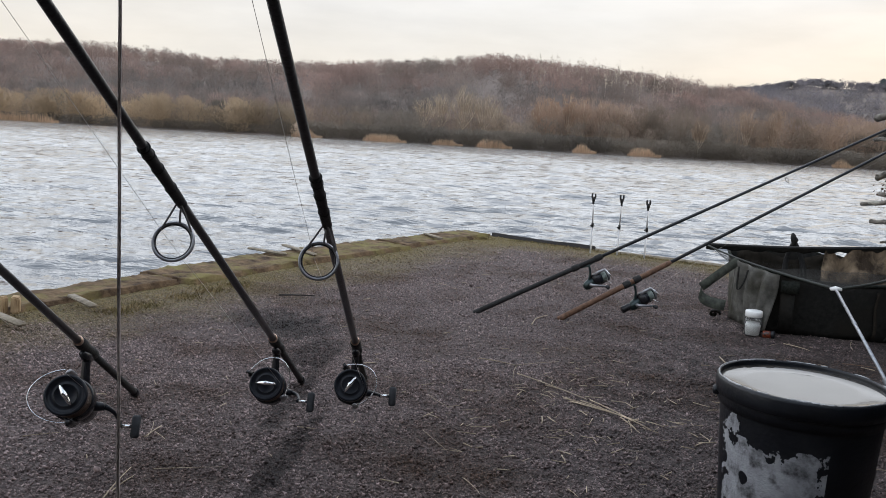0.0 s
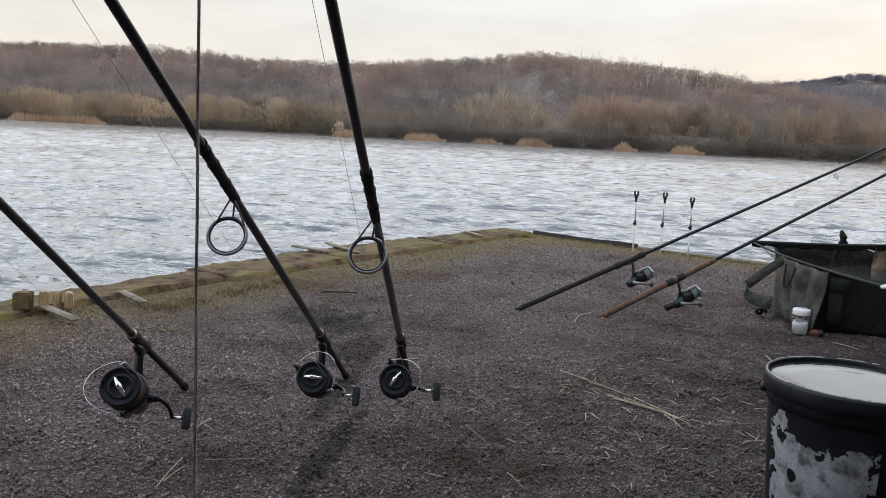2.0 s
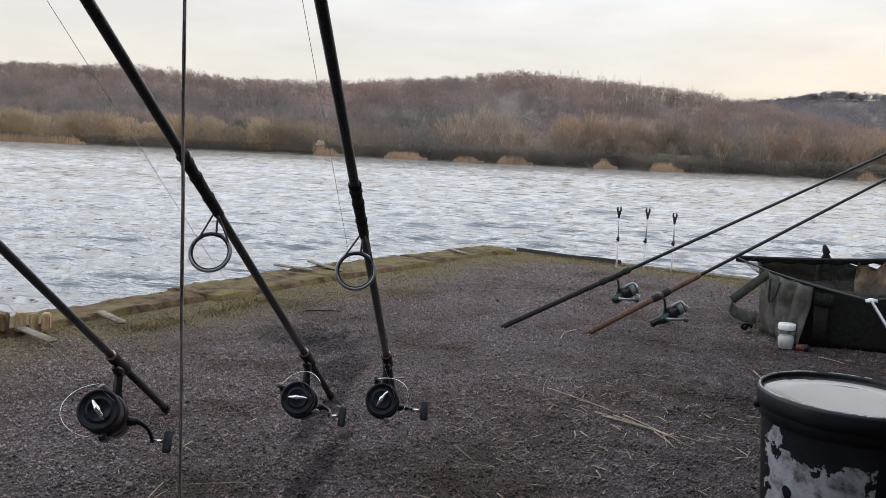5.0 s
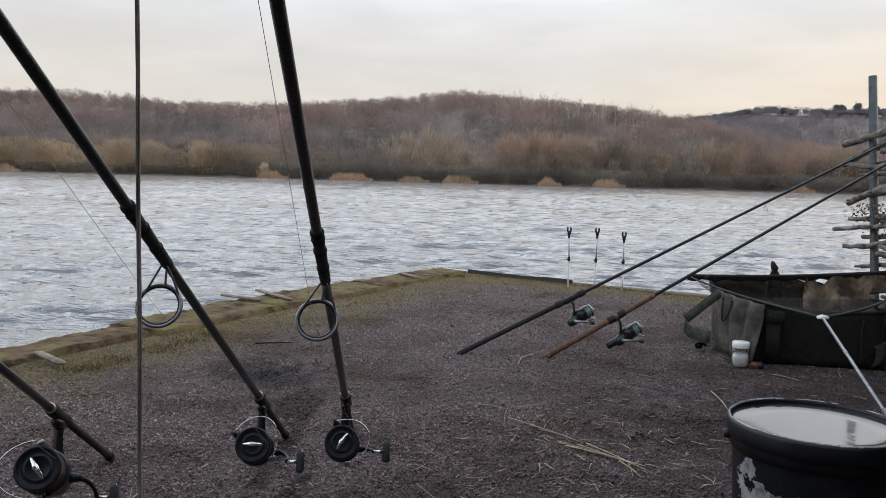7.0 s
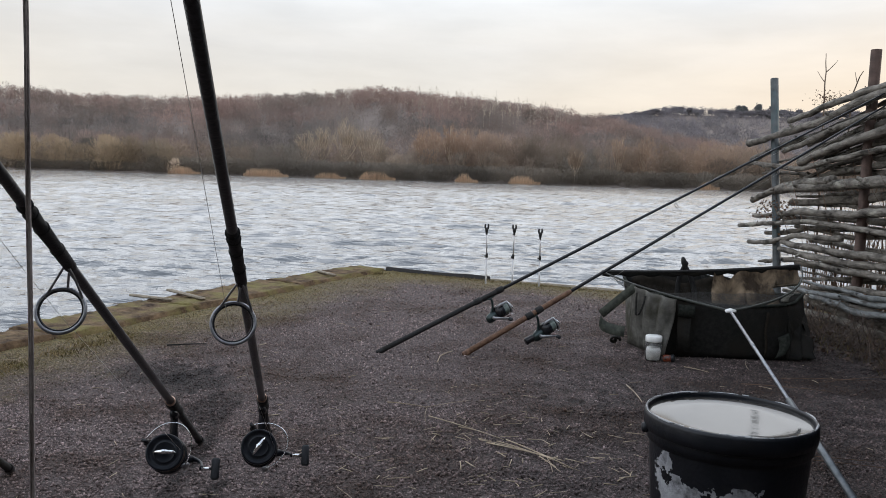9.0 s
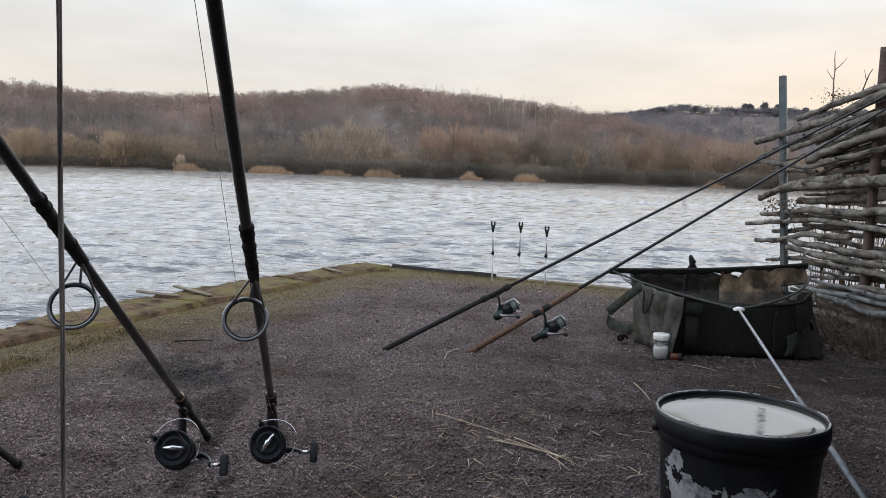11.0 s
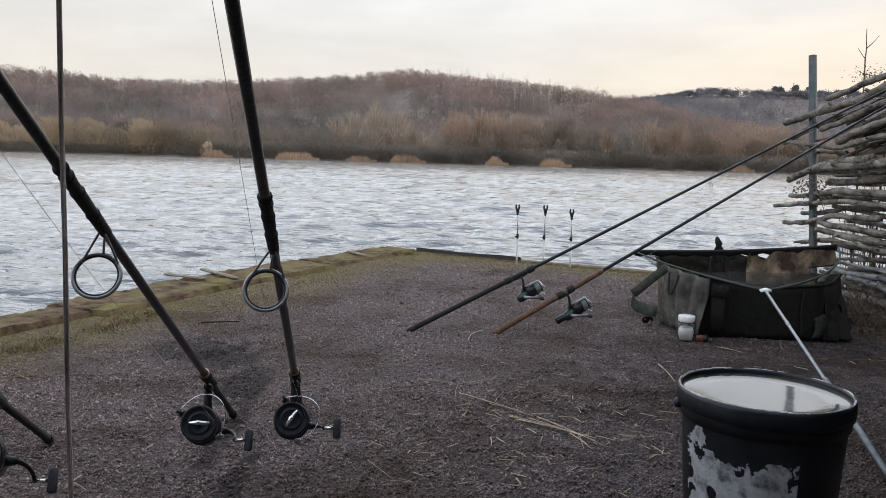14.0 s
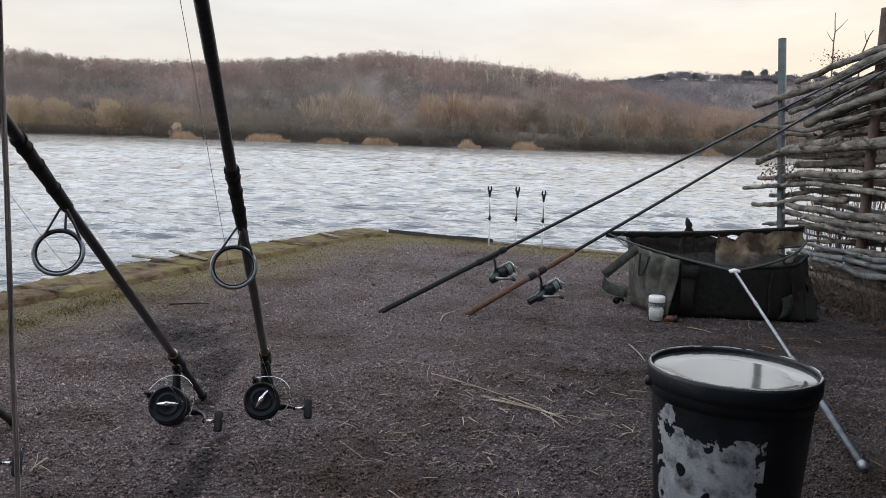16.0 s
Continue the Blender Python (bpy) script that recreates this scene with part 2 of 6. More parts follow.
M_SPOOL = material("dark_spool", (0.005, 0.006, 0.009), (0.012, 0.014, 0.019), 50, 0.34, spec=0.22)
M_LINE = material("wound_line", (0.035, 0.022, 0.016), (0.085, 0.055, 0.040), 90, 0.45, 0.4, 600)
M_PALELINE = material("pale_green_line", (0.10, 0.13, 0.12), (0.20, 0.24, 0.22), 90, 0.4, 0.3, 600)
M_RUBBER = material("soft_rubber", (0.010, 0.011, 0.013), (0.022, 0.024, 0.028), 60, 0.75)
M_CORK = material("cork_grip", (0.070, 0.034, 0.020), (0.165, 0.088, 0.050), 70, 0.8, 0.4, 220, patch=(0.075, 0.035, 0.018), patch_scale=40, patch_at=0.62)
M_GREENMETAL = material("teal_reel_metal", (0.016, 0.027, 0.028), (0.045, 0.062, 0.062), 40, 0.3, metal=0.6)
M_ALLOY = material("dull_alloy", (0.20, 0.205, 0.22), (0.34, 0.35, 0.37), 50, 0.4, 0.1, 200, metal=0.75)
M_STICK = material("pale_alloy_tube", (0.34, 0.34, 0.34), (0.50, 0.50, 0.50), 60, 0.4, metal=0.3)
M_ALLOYGREY = material("grey_pole", (0.075, 0.083, 0.090), (0.145, 0.155, 0.165), 40, 0.45, 0.1, 200, metal=0.5)
M_WHITE = material("white_plastic", (0.62, 0.62, 0.60), (0.78, 0.78, 0.76), 30, 0.45)
M_BUCKET = material("black_bucket_plastic", (0.0048, 0.0057, 0.0080), (0.0106, 0.0122, 0.0160), 25, 0.40, 0.1, 120, patch=(0.018, 0.019, 0.021), patch_scale=9, patch_at=0.68, spec=0.3)
M_CORD = material("brown_cord", (0.38, 0.32, 0.30), (0.60, 0.52, 0.48), 500, 0.8)
M_MONO = material("thin_line", (0.42, 0.38, 0.35), (0.58, 0.53, 0.49), 60, 0.5)
M_CANVAS = material("olive_canvas", (0.0095, 0.0095, 0.0090), (0.0200, 0.0195, 0.0178), 60, 0.85, 0.4, 500, patch=(0.017, 0.0150, 0.0125), patch_scale=5, spec=0.12)
M_CANVASGREY = material("faded_canvas", (0.055, 0.053, 0.048), (0.150, 0.145, 0.130), 18, 0.85, 0.4, 300, patch=(0.05, 0.047, 0.036), patch_scale=7, spec=0.12)
M_STRAP = material("strap_webbing", (0.012, 0.014, 0.012), (0.030, 0.033, 0.028), 90, 0.85, 0.4, 600, spec=0.12)
M_NETCORD = material("net_arm", (0.009, 0.011, 0.009), (0.024, 0.028, 0.022), 60, 0.75)
M_STEELPOST = material("grey_steel_post", (0.045, 0.052, 0.058), (0.095, 0.105, 0.11), 14, 0.5, 0.2, 60, metal=0.4, patch=(0.055, 0.105, 0.115), patch_scale=3, patch_at=0.58)
M_RUSTPOST = material("rusty_steel_post", (0.060, 0.040, 0.034), (0.13, 0.085, 0.07), 18, 0.7, 0.3, 60, metal=0.2)
M_BARK = material("hazel_bark", (0.034, 0.030, 0.026), (0.250, 0.228, 0.200), 24, 0.85, 1.0, 70, patch=(0.30, 0.29, 0.25), patch_scale=15, patch_at=0.64, patch_soft=0.05, stretch=(1, 0.4, 1), spec=0.12)
M_BARKPALE = material("silvery_bark", (0.085, 0.090, 0.090), (0.23, 0.24, 0.24), 30, 0.8, 0.8, 80, patch=(0.05, 0.045, 0.04), patch_scale=18, patch_at=0.62, stretch=(1, 0.4, 1), spec=0.12)
M_CUT = material("cut_wood_end", (0.30, 0.17, 0.09), (0.48, 0.31, 0.18), 40, 0.8)
M_BRUSH = material("dead_bramble", (0.065, 0.038, 0.025), (0.20, 0.118, 0.072), 20, 0.8, per_piece=0.5)
M_SAPLING = material("young_bark", (0.10, 0.070, 0.052), (0.21, 0.155, 0.115), 30, 0.8)
# darker tones for the stems and leaf litter at the fence foot
M_STEM = material("dark_dead_stems", (0.022, 0.015, 0.011), (0.085, 0.052, 0.034), 20, 0.8, per_piece=0.5)
M_LITTER = material("dark_leaf_litter", (0.022, 0.013, 0.009), (0.075, 0.042, 0.026), 30, 0.8, per_piece=0.5)
M_LEAF = material("withered_leaf", (0.05, 0.028, 0.018), (0.15, 0.08, 0.045), 30, 0.8, per_piece=0.5)
M_ORANGE = material("orange_plastic", (0.10, 0.016, 0.006), (0.24, 0.05, 0.018), 30, 0.35, patch=(0.02, 0.012, 0.010), patch_scale=60, patch_at=0.52)
M_NETMESH = material("net_mesh", (0.006, 0.006, 0.005), (0.015, 0.013, 0.010), 60, 0.8)
# the upright dark streaks are fold shade painted into the net's brown
M_NETBAG = material("brown_net_bag_fold_shade", (0.050, 0.035, 0.022), (0.185, 0.138, 0.092), 14, 0.85, 0.6, 180, patch=(0.030, 0.021, 0.014), patch_scale=13, patch_at=0.52, stretch=(1, 1, 0.22), spec=0.12)
M_OLIVE = material("olive_webbing", (0.036, 0.040, 0.034), (0.080, 0.085, 0.070), 40, 0.85, 0.5, 420, spec=0.12)
M_LINING = material("brown_lining", (0.014, 0.0115, 0.009), (0.032, 0.027, 0.021), 30, 0.9, 0.4, 300, spec=0.12)
M_PAPER = material("scuffed_white_label", (0.20, 0.205, 0.22), (0.36, 0.37, 0.395), 30, 0.75, 0.2, 200, patch=(0.05, 0.05, 0.054), patch_scale=26, patch_at=0.58)
M_SCUFF = material("scuffed_edge", (0.14, 0.14, 0.145), (0.52, 0.52, 0.52), 45, 0.6)
M_LID = material("wet_pale_lid", (0.030, 0.027, 0.024), (0.085, 0.077, 0.068), 12, 0.06, 0.04, 9, patch=(0.03, 0.029, 0.028), patch_scale=14, patch_at=0.60, spec=0.5)
M_LID.node_tree.nodes["Principled BSDF"].inputs["IOR"].default_value = 1.5
M_EARTH = material("woodland_floor", (0.125, 0.098, 0.084), (0.172, 0.136, 0.116), 0.15, 0.95, patch=(0.12, 0.098, 0.082), patch_scale=0.02)


def wood_tone(name, a, b, other):
    """Bare twigs: two close tones, and another that single trees and whole stands lean to."""
    m = material(name, [v * 0.94 * k for v, k in zip(a, (1.05, 1.0, 0.96))], [v * 1.04 * k for v, k in zip(b, (1.05, 1.0, 0.96))], 0.13, 0.9, spec=0.05, per_piece=0.04)
    nodes, links = m.node_tree.nodes, m.node_tree.links
    body, out = nodes["Principled BSDF"], nodes["Material Output"]
    hue, mix = nodes.new("ShaderNodeAttribute"), nodes.new("ShaderNodeMix")
    hue.attribute_name = "hue"
    mix.data_type = "RGBA"
    mix.inputs[7].default_value = (*other, 1)
    links.new(hue.outputs["Fac"], mix.inputs[0])
    links.new(body.inputs["Base Color"].links[0].from_socket, mix.inputs[6])
    # each tree has its own tone
    tone, span, mult = nodes.new("ShaderNodeAttribute"), nodes.new("ShaderNodeMapRange"), nodes.new("ShaderNodeVectorMath")
    tone.attribute_name = "tone"
    span.inputs["To Min"].default_value, span.inputs["To Max"].default_value = 0.55, 1.62
    mult.operation = "SCALE"
    links.new(tone.outputs["Fac"], span.inputs[0])
    links.new(span.outputs[0], mult.inputs["Scale"])
    links.new(mix.outputs[2], mult.inputs[0])
    links.new(mult.outputs[0], body.inputs["Base Color"])
    # thin twigs pass part of the light on
    thin, mixer = nodes.new("ShaderNodeBsdfTranslucent"), nodes.new("ShaderNodeMixShader")
    mixer.inputs[0].default_value = 0.62
    links.new(mult.outputs[0], thin.inputs["Color"])
    links.new(body.outputs[0], mixer.inputs[1])
    links.new(thin.outputs[0], mixer.inputs[2])
    links.new(mixer.outputs[0], out.inputs["Surface"])
    return m


M_TWIG_HILL = wood_tone("mauve_brown_twigs", (0.289, 0.212, 0.19), (0.337, 0.251, 0.222), (0.216, 0.179, 0.156))
M_TWIG_SLOPE = wood_tone("dusky_brown_twigs", (0.243, 0.19, 0.167), (0.292, 0.228, 0.198), (0.182, 0.162, 0.148))
M_TWIG_SHORE = wood_tone("grey_brown_twigs", (0.244, 0.193, 0.152), (0.307, 0.247, 0.191), (0.181, 0.16, 0.135))
M_TWIG_SCRUB = wood_tone("dark_scrub_twigs", (0.132, 0.123, 0.11), (0.168, 0.156, 0.137), (0.187, 0.158, 0.127))
M_TWIG_OLIVE = wood_tone("olive_willow_twigs", (0.347, 0.268, 0.179), (0.414, 0.32, 0.215), (0.279, 0.226, 0.168))
M_TWIG_PALE = wood_tone("pale_poplar_twigs", (0.296, 0.255, 0.2), (0.37, 0.323, 0.259), (0.326, 0.277, 0.222))
M_TWIG_ORANGE = wood_tone("orange_birch_twigs", (0.31, 0.225, 0.170), (0.37, 0.27, 0.205), (0.285, 0.215, 0.168))
M_TWIG_TALL = wood_tone("brown_grey_twigs", (0.286, 0.214, 0.162), (0.353, 0.265, 0.201), (0.235, 0.189, 0.149))
M_LIMB = wood_tone("pale_limbs", (0.44, 0.385, 0.315), (0.52, 0.46, 0.385), (0.44, 0.385, 0.315))
M_LIMBWHITE = wood_tone("whitish_limbs", (0.46, 0.40, 0.33), (0.54, 0.475, 0.395), (0.46, 0.40, 0.33))
# far hill twigs and pines: the air's haze is put into their base colour
M_TWIG_HAZE = wood_tone("haze_tinted_twigs", (0.152, 0.152, 0.169), (0.188, 0.185, 0.203), (0.194, 0.177, 0.185))
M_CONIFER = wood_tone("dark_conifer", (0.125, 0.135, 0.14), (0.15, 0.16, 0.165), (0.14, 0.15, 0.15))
M_REED = wood_tone("dry_reed", (0.46, 0.345, 0.245), (0.56, 0.43, 0.315), (0.46, 0.36, 0.27))


M_CLEAR = material("milky_jar_plastic", (0.80, 0.80, 0.80), (0.90, 0.90, 0.90), 20, 0.10)
M_CLEAR.node_tree.nodes["Principled BSDF"].inputs["Transmission Weight"].default_value = 0.95
M_CLEAR.node_tree.nodes["Principled BSDF"].inputs["IOR"].default_value = 1.10


def lake_material():
    m = bpy.data.materials.new("lake_water")
    m.use_nodes = True
    nt = m.node_tree
    nodes, links = nt.nodes, nt.links
    b = nodes["Principled BSDF"]
    b.inputs["Base Color"].default_value = (0.050, 0.055, 0.060, 1)
    b.inputs["IOR"].default_value = 1.70
    co = nodes.new("ShaderNodeTexCoord")
    # finer chop out on the open lake than in the lee of the stand
    sep = nodes.new("ShaderNodeSeparateXYZ")
    links.new(co.outputs["Object"], sep.inputs[0])
    chop = nodes.new("ShaderNodeMapRange")
    for key, val in (("From Min", 6.0), ("From Max", 55.0), ("To Min", 0.02), ("To Max", 0.08)):
        chop.inputs[key].default_value = val
    links.new(sep.outputs["Y"], chop.inputs[0])
    links.new(chop.outputs[0], b.inputs["Roughness"])
    last = None
    for scale, stretch, strength, dist in ((3.0, (0.30, 1.7, 1), 0.80, 0.055), (12.0, (0.45, 1.7, 1), 0.85, 0.013)):
        mp = nodes.new("ShaderNodeMapping")
        mp.inputs["Scale"].default_value = stretch
        mp.inputs["Rotation"].default_value = (0, 0, 0.25)
        links.new(co.outputs["Object"], mp.inputs[0])
        n = nodes.new("ShaderNodeTexNoise")
        n.inputs["Scale"].default_value, n.inputs["Detail"].default_value, n.inputs["Roughness"].default_value = scale, 4.0, 0.55
        links.new(mp.outputs[0], n.inputs["Vector"])
        bp = nodes.new("ShaderNodeBump")
        bp.inputs["Strength"].default_value, bp.inputs["Distance"].default_value = strength, dist
        links.new(n.outputs["Fac"], bp.inputs["Height"])
        if last:
            links.new(last, bp.inputs["Normal"])
        last = bp.outputs[0]
    links.new(last, b.inputs["Normal"])
    return m


M_WATER = lake_material()

# ---- builders ----


def part(name, bm, mat, parent=None, label="", smooth=True):
    """Links a bmesh as one mesh object, under parent where given, in the parent's own space."""
    me = bpy.data.meshes.new(name)
    bm.normal_update()
    bm.to_mesh(me)
    bm.free()
    for p in me.polygons:
        p.use_smooth = smooth
    me.materials.append(mat)
    ob = new(name, me)
    ob.parent = parent
    if label:
        tagged(ob, label)
    return ob


def soup(name, verts, faces, mat, parent=None, smooth=False):
    """One mesh of many loose pieces, from arrays: verts (n, 3), faces (m, 3) or (m, 4)."""
    me = bpy.data.meshes.new(name)
    verts, faces = np.asarray(verts, dtype=np.float32), np.asarray(faces, dtype=np.int32)
    k = faces.shape[1]
    me.vertices.add(len(verts))
    me.vertices.foreach_set("co", verts.ravel())
    me.loops.add(faces.size)
    me.loops.foreach_set("vertex_index", faces.ravel())
    me.polygons.add(len(faces))
    me.polygons.foreach_set("loop_start", np.arange(0, faces.size, k, dtype=np.int32))
    me.update(calc_edges=True)
    me.polygons.foreach_set("use_smooth", np.full(len(faces), smooth))
    me.materials.append(mat)
    ob = new(name, me)
    ob.parent = parent
    return ob


def thing(name, m, label, category, group="", kind=""):
    ob = new(name)
    ob.empty_display_size = 0.05
    ob.matrix_world = m
    return tagged(ob, label, category, group, kind)


def frames_along(pts):
    """A steady cross frame for each point of a path."""
    pts = [Vector(p) for p in pts]
    out, side = [], None
    for i, p in enumerate(pts):
        d = (pts[min(i + 1, len(pts) - 1)] - pts[max(i - 1, 0)]).normalized()
        if side is None:
            side = d.orthogonal().normalized()
        side = (side - d * side.dot(d)).normalized()
        out.append((p, side, d.cross(side)))
    return out


def tube(bm, pts, radii, seg=10, caps=True, flat=1.0):
    """A round bar along pts; radii: one number or one for each point."""
    if not hasattr(radii, "__len__"):
        radii = [radii] * len(pts)
    rings = []
    for (p, a, b), r in zip(frames_along(pts), radii):
        rings.append([bm.verts.new(p + (a * math.cos(k * math.tau / seg) + b * flat * math.sin(k * math.tau / seg)) * r) for k in range(seg)])
    for r0, r1 in zip(rings, rings[1:]):
        for k in range(seg):
            bm.faces.new((r0[k], r0[(k + 1) % seg], r1[(k + 1) % seg], r1[k]))
    if caps:
        bm.faces.new(rings[0][::-1])
        bm.faces.new(rings[-1])
    return bm


def lathe(bm, profile, seg=40, m=None):
    """Turns (radius, height) pairs round the z axis, then sets the result at m."""
    m = m or Matrix()
    rings = []
    for r, z in profile:
        if r < 1e-6:
            rings.append([bm.verts.new(m @ Vector((0, 0, z)))])
        else:
            rings.append([bm.verts.new(m @ Vector((r * math.cos(k * math.tau / seg), r * math.sin(k * math.tau / seg), z))) for k in range(seg)])
    for a, b in zip(rings, rings[1:]):
        for k in range(seg):
            n = (k + 1) % seg
            if len(a) == 1 and len(b) == 1:
                continue
            if len(a) == 1:
                bm.faces.new((a[0], b[n], b[k]))
            elif len(b) == 1:
                bm.faces.new((a[k], a[n], b[0]))
            else:
                bm.faces.new((a[k], a[n], b[n], b[k]))
    return bm


def block(bm, size, m=None, bevel=0.0):
    """A box of that size centred at m, with rounded edges where bevel is given."""
    made = bmesh.ops.create_cube(bm, size=1.0, matrix=(m or Matrix()) @ Matrix.Diagonal((*size, 1)))
    if bevel:
        edges = list({e for v in made["verts"] for e in v.link_edges})
        bmesh.ops.bevel(bm, geom=edges, offset=bevel, segments=2, affect="EDGES")
    return bm


def torus(bm, R, r, m=None, seg=40, sub=10, flat=1.0):
    m = m or Matrix()
    rings = []
    for k in range(seg):
        a = k * math.tau / seg
        rings.append([bm.verts.new(m @ Vector(((R + r * math.cos(j * math.tau / sub)) * math.cos(a), (R + r * math.cos(j * math.tau / sub)) * math.sin(a) * flat, r * math.sin(j * math.tau / sub)))) for j in range(sub)])
    for k in range(seg):
        for j in range(sub):
            bm.faces.new((rings[k][j], rings[(k + 1) % seg][j], rings[(k + 1) % seg][(j + 1) % sub], rings[k][(j + 1) % sub]))
    return bm


def sheet(bm, grid, thick):
    """A cloth of that thickness over a grid of points (rows of equal length)."""
    vs = [[bm.verts.new(p) for p in row] for row in grid]
    for a, b in zip(vs, vs[1:]):
        for k in range(len(a) - 1):
            bm.faces.new((a[k], a[k + 1], b[k + 1], b[k]))
    bm.normal_update()
    bmesh.ops.solidify(bm, geom=bm.faces[:], thickness=thick)
    return bm


def cloth(bm, grid, offset):
    """A closed thin cloth: the grid of points and its copy moved by offset, joined round the edge."""
    off = Vector(offset)
    top = [[bm.verts.new(p) for p in row] for row in grid]
    low = [[bm.verts.new(Vector(p) + off) for p in row] for row in grid]
    nr, nc = len(grid), len(grid[0])
    for i in range(nr - 1):
        for k in range(nc - 1):
            bm.faces.new((top[i][k], top[i][k + 1], top[i + 1][k + 1], top[i + 1][k]))
            bm.faces.new((low[i][k], low[i + 1][k], low[i + 1][k + 1], low[i][k + 1]))
    for i in range(nr - 1):
        bm.faces.new((top[i][0], top[i + 1][0], low[i + 1][0], low[i][0]))
        bm.faces.new((top[i][-1], low[i][-1], low[i + 1][-1], top[i + 1][-1]))
    for k in range(nc - 1):
        bm.faces.new((top[0][k], low[0][k], low[0][k + 1], top[0][k + 1]))
        bm.faces.new((top[-1][k], top[-1][k + 1], low[-1][k + 1], low[-1][k]))
    return bm


def bezier(p0, p1, p2, n=12):
    p0, p1, p2 = Vector(p0), Vector(p1), Vector(p2)
    return [p0.lerp(p1, i / n).lerp(p1.lerp(p2, i / n), i / n) for i in range(n + 1)]


# ---- the platform: a gravel stand with timber edging, at the lake ----
CORNER, E1, E2 = Vector((0.46, 6.56, 0)), Vector((0.874, -0.486, 0)), Vector((-0.41, -0.912, 0))


def stand(a, b, z=0.0):
    """A place on the stand: a metres along its water edge from the corner, b metres back along its side edge."""
    p = CORNER + E1 * a + E2 * b
    return Vector((p.x, p.y, z))


def ground_height(x, y):
    return 0.006 * noise.noise(Vector((x * 2.1, y * 2.1, 0))) + 0.004 * noise.noise(Vector((x * 7, y * 7, 3)))


na, nb = 120, 130
av = [0.2 + 12.5 * (i / na) ** 1.5 for i in range(na + 1)]
bv = [0.0 + 13.0 * (i / nb) ** 1.25 for i in range(nb + 1)]
vs, fs = [], []
for a in av:
    for b in bv:
        p = stand(a, b)
        vs.append((p.x, p.y, ground_height(p.x, p.y)))
for i in range(na):
    for j in range(nb):
        k = i * (nb + 1) + j
        fs.append((k, k + 1, k + nb + 2, k + nb + 1))
platform = soup("ground", vs, fs, M_GRAVEL, smooth=True)
tagged(platform, "dark fine gravel surface of a fishing stand", "ground", kind="structure")


# ---- lake ----
WATER = -0.28


def lake_height(x, y, cell):
    rng = np.random.RandomState(5)
    z = np.zeros_like(x)
    for i in range(42):
        length = 0.15 * (1.060 ** i)
        turn = rng.normal(1.64, 0.30)
        kx, ky = math.tau / length * math.cos(turn), math.tau / length * math.sin(turn)
        amp = 0.0136 * length ** 0.80 / (1 + (length / 0.62) ** 2)
        s = np.sin(kx * x + ky * y + rng.uniform(0, 6.28) + 1.3 * np.sin(0.31 * x * rng.uniform(0.5, 1.5) + 0.23 * y * rng.uniform(0.5, 1.5) + i))
        fade = np.clip((length / cell - 1.6) / 1.6, 0, 1)
        if length > 0.8:
            amp *= 1 + 2.6 * np.clip((np.hypot(x, y) - 10) / 30, 0, 1)
        z += amp * fade * (np.exp(2.6 * s) / 5.6 - 0.62)
    # steeper crests come in small groups
    group = np.zeros_like(x)
    for i in range(7):
        a, k = rng.normal(1.6, 0.7), math.tau / rng.uniform(0.9, 3.2)
        group += np.sin(k * (0.45 * x * math.cos(a) + y * math.sin(a)) + rng.uniform(0, 6.28) + 0.8 * np.sin(0.9 * x + i))
    z *= 0.84 + 0.30 * np.clip(group / 2.6, 0, 1.0)
    gust = 0.88 + 0.22 * np.sin(0.13 * x + 0.21 * y + 1.0) * np.sin(0.17 * x - 0.09 * y)
    return z * gust


rr = [2.3]
while rr[-1] < 300:
    rr.append(rr[-1] + max(0.060, min(0.0070 * rr[-1], 0.0040 * rr[-1] + 0.1)))
rr = np.array(rr)
tt = np.radians(np.concatenate([np.linspace(-150, -43, 60), np.linspace(-42, 42, 331), np.linspace(43, 110, 30)]))
n_r, n_t = len(rr) - 1, len(tt) - 1
R, T = np.meshgrid(rr, tt, indexing="ij")
X, Y = 0.8 + R * np.sin(T), R * np.cos(T)
cell = np.maximum(R * np.gradient(tt)[None, :], np.gradient(rr)[:, None])
Z = WATER + lake_height(X, Y, cell)
k = (np.arange(n_r)[:, None] * (n_t + 1) + np.arange(n_t)[None, :]).ravel()
lake = soup("water", np.stack([X, Y, Z], -1).reshape(-1, 3), np.stack([k, k + n_t + 1, k + n_t + 2, k + 1], -1), M_WATER, smooth=True)
tagged(lake, "wind-rippled grey lake reflecting a pale sky", "lake", kind="structure")

# ---- land: lake bed, far bank and the hills behind it ----
HILL_U = (-0.915, -0.690, -0.503, -0.376, -0.228, -0.118, -0.029, 0.081, 0.150, 0.249, 0.321, 0.527, 1.5)
HILL_A = (107, 119, 114, 103, 104, 114, 129, 121, 111, 91, 66, 30, 10)
HILL_B = (40, 45, 50, 50, 50, 60, 70, 70, 80, 108, 126, 130, 136)


def land(x, y):
    """Height of the land: bed of the lake, a flat wooded bank, then two ridges."""
    x, y = np.asarray(x, float), np.asarray(y, float)
    u = x / np.maximum(y, 200.0)
    a = np.interp(u, HILL_U, HILL_A) / 1456 * 560
    b = np.interp(u, HILL_U, HILL_B) / 1456 * 850
    bank = np.interp(y, (-1e4, 246, 252, 262, 300), (-1.5, -1.5, -0.1, 0.8, 2.0))
    s = np.clip((y - 285) / 275, 0, 1)
    h = bank + (a - 2) * (s * s * (3 - 2 * s)) ** 0.85 * (y > 285)
    s2 = np.clip((y - 560) / 290, 0, 1)
    return h + (b - a) * s2 * (y > 560) + 1.2 * np.sin(x * 0.031) * np.sin(y * 0.023) * (y > 300)


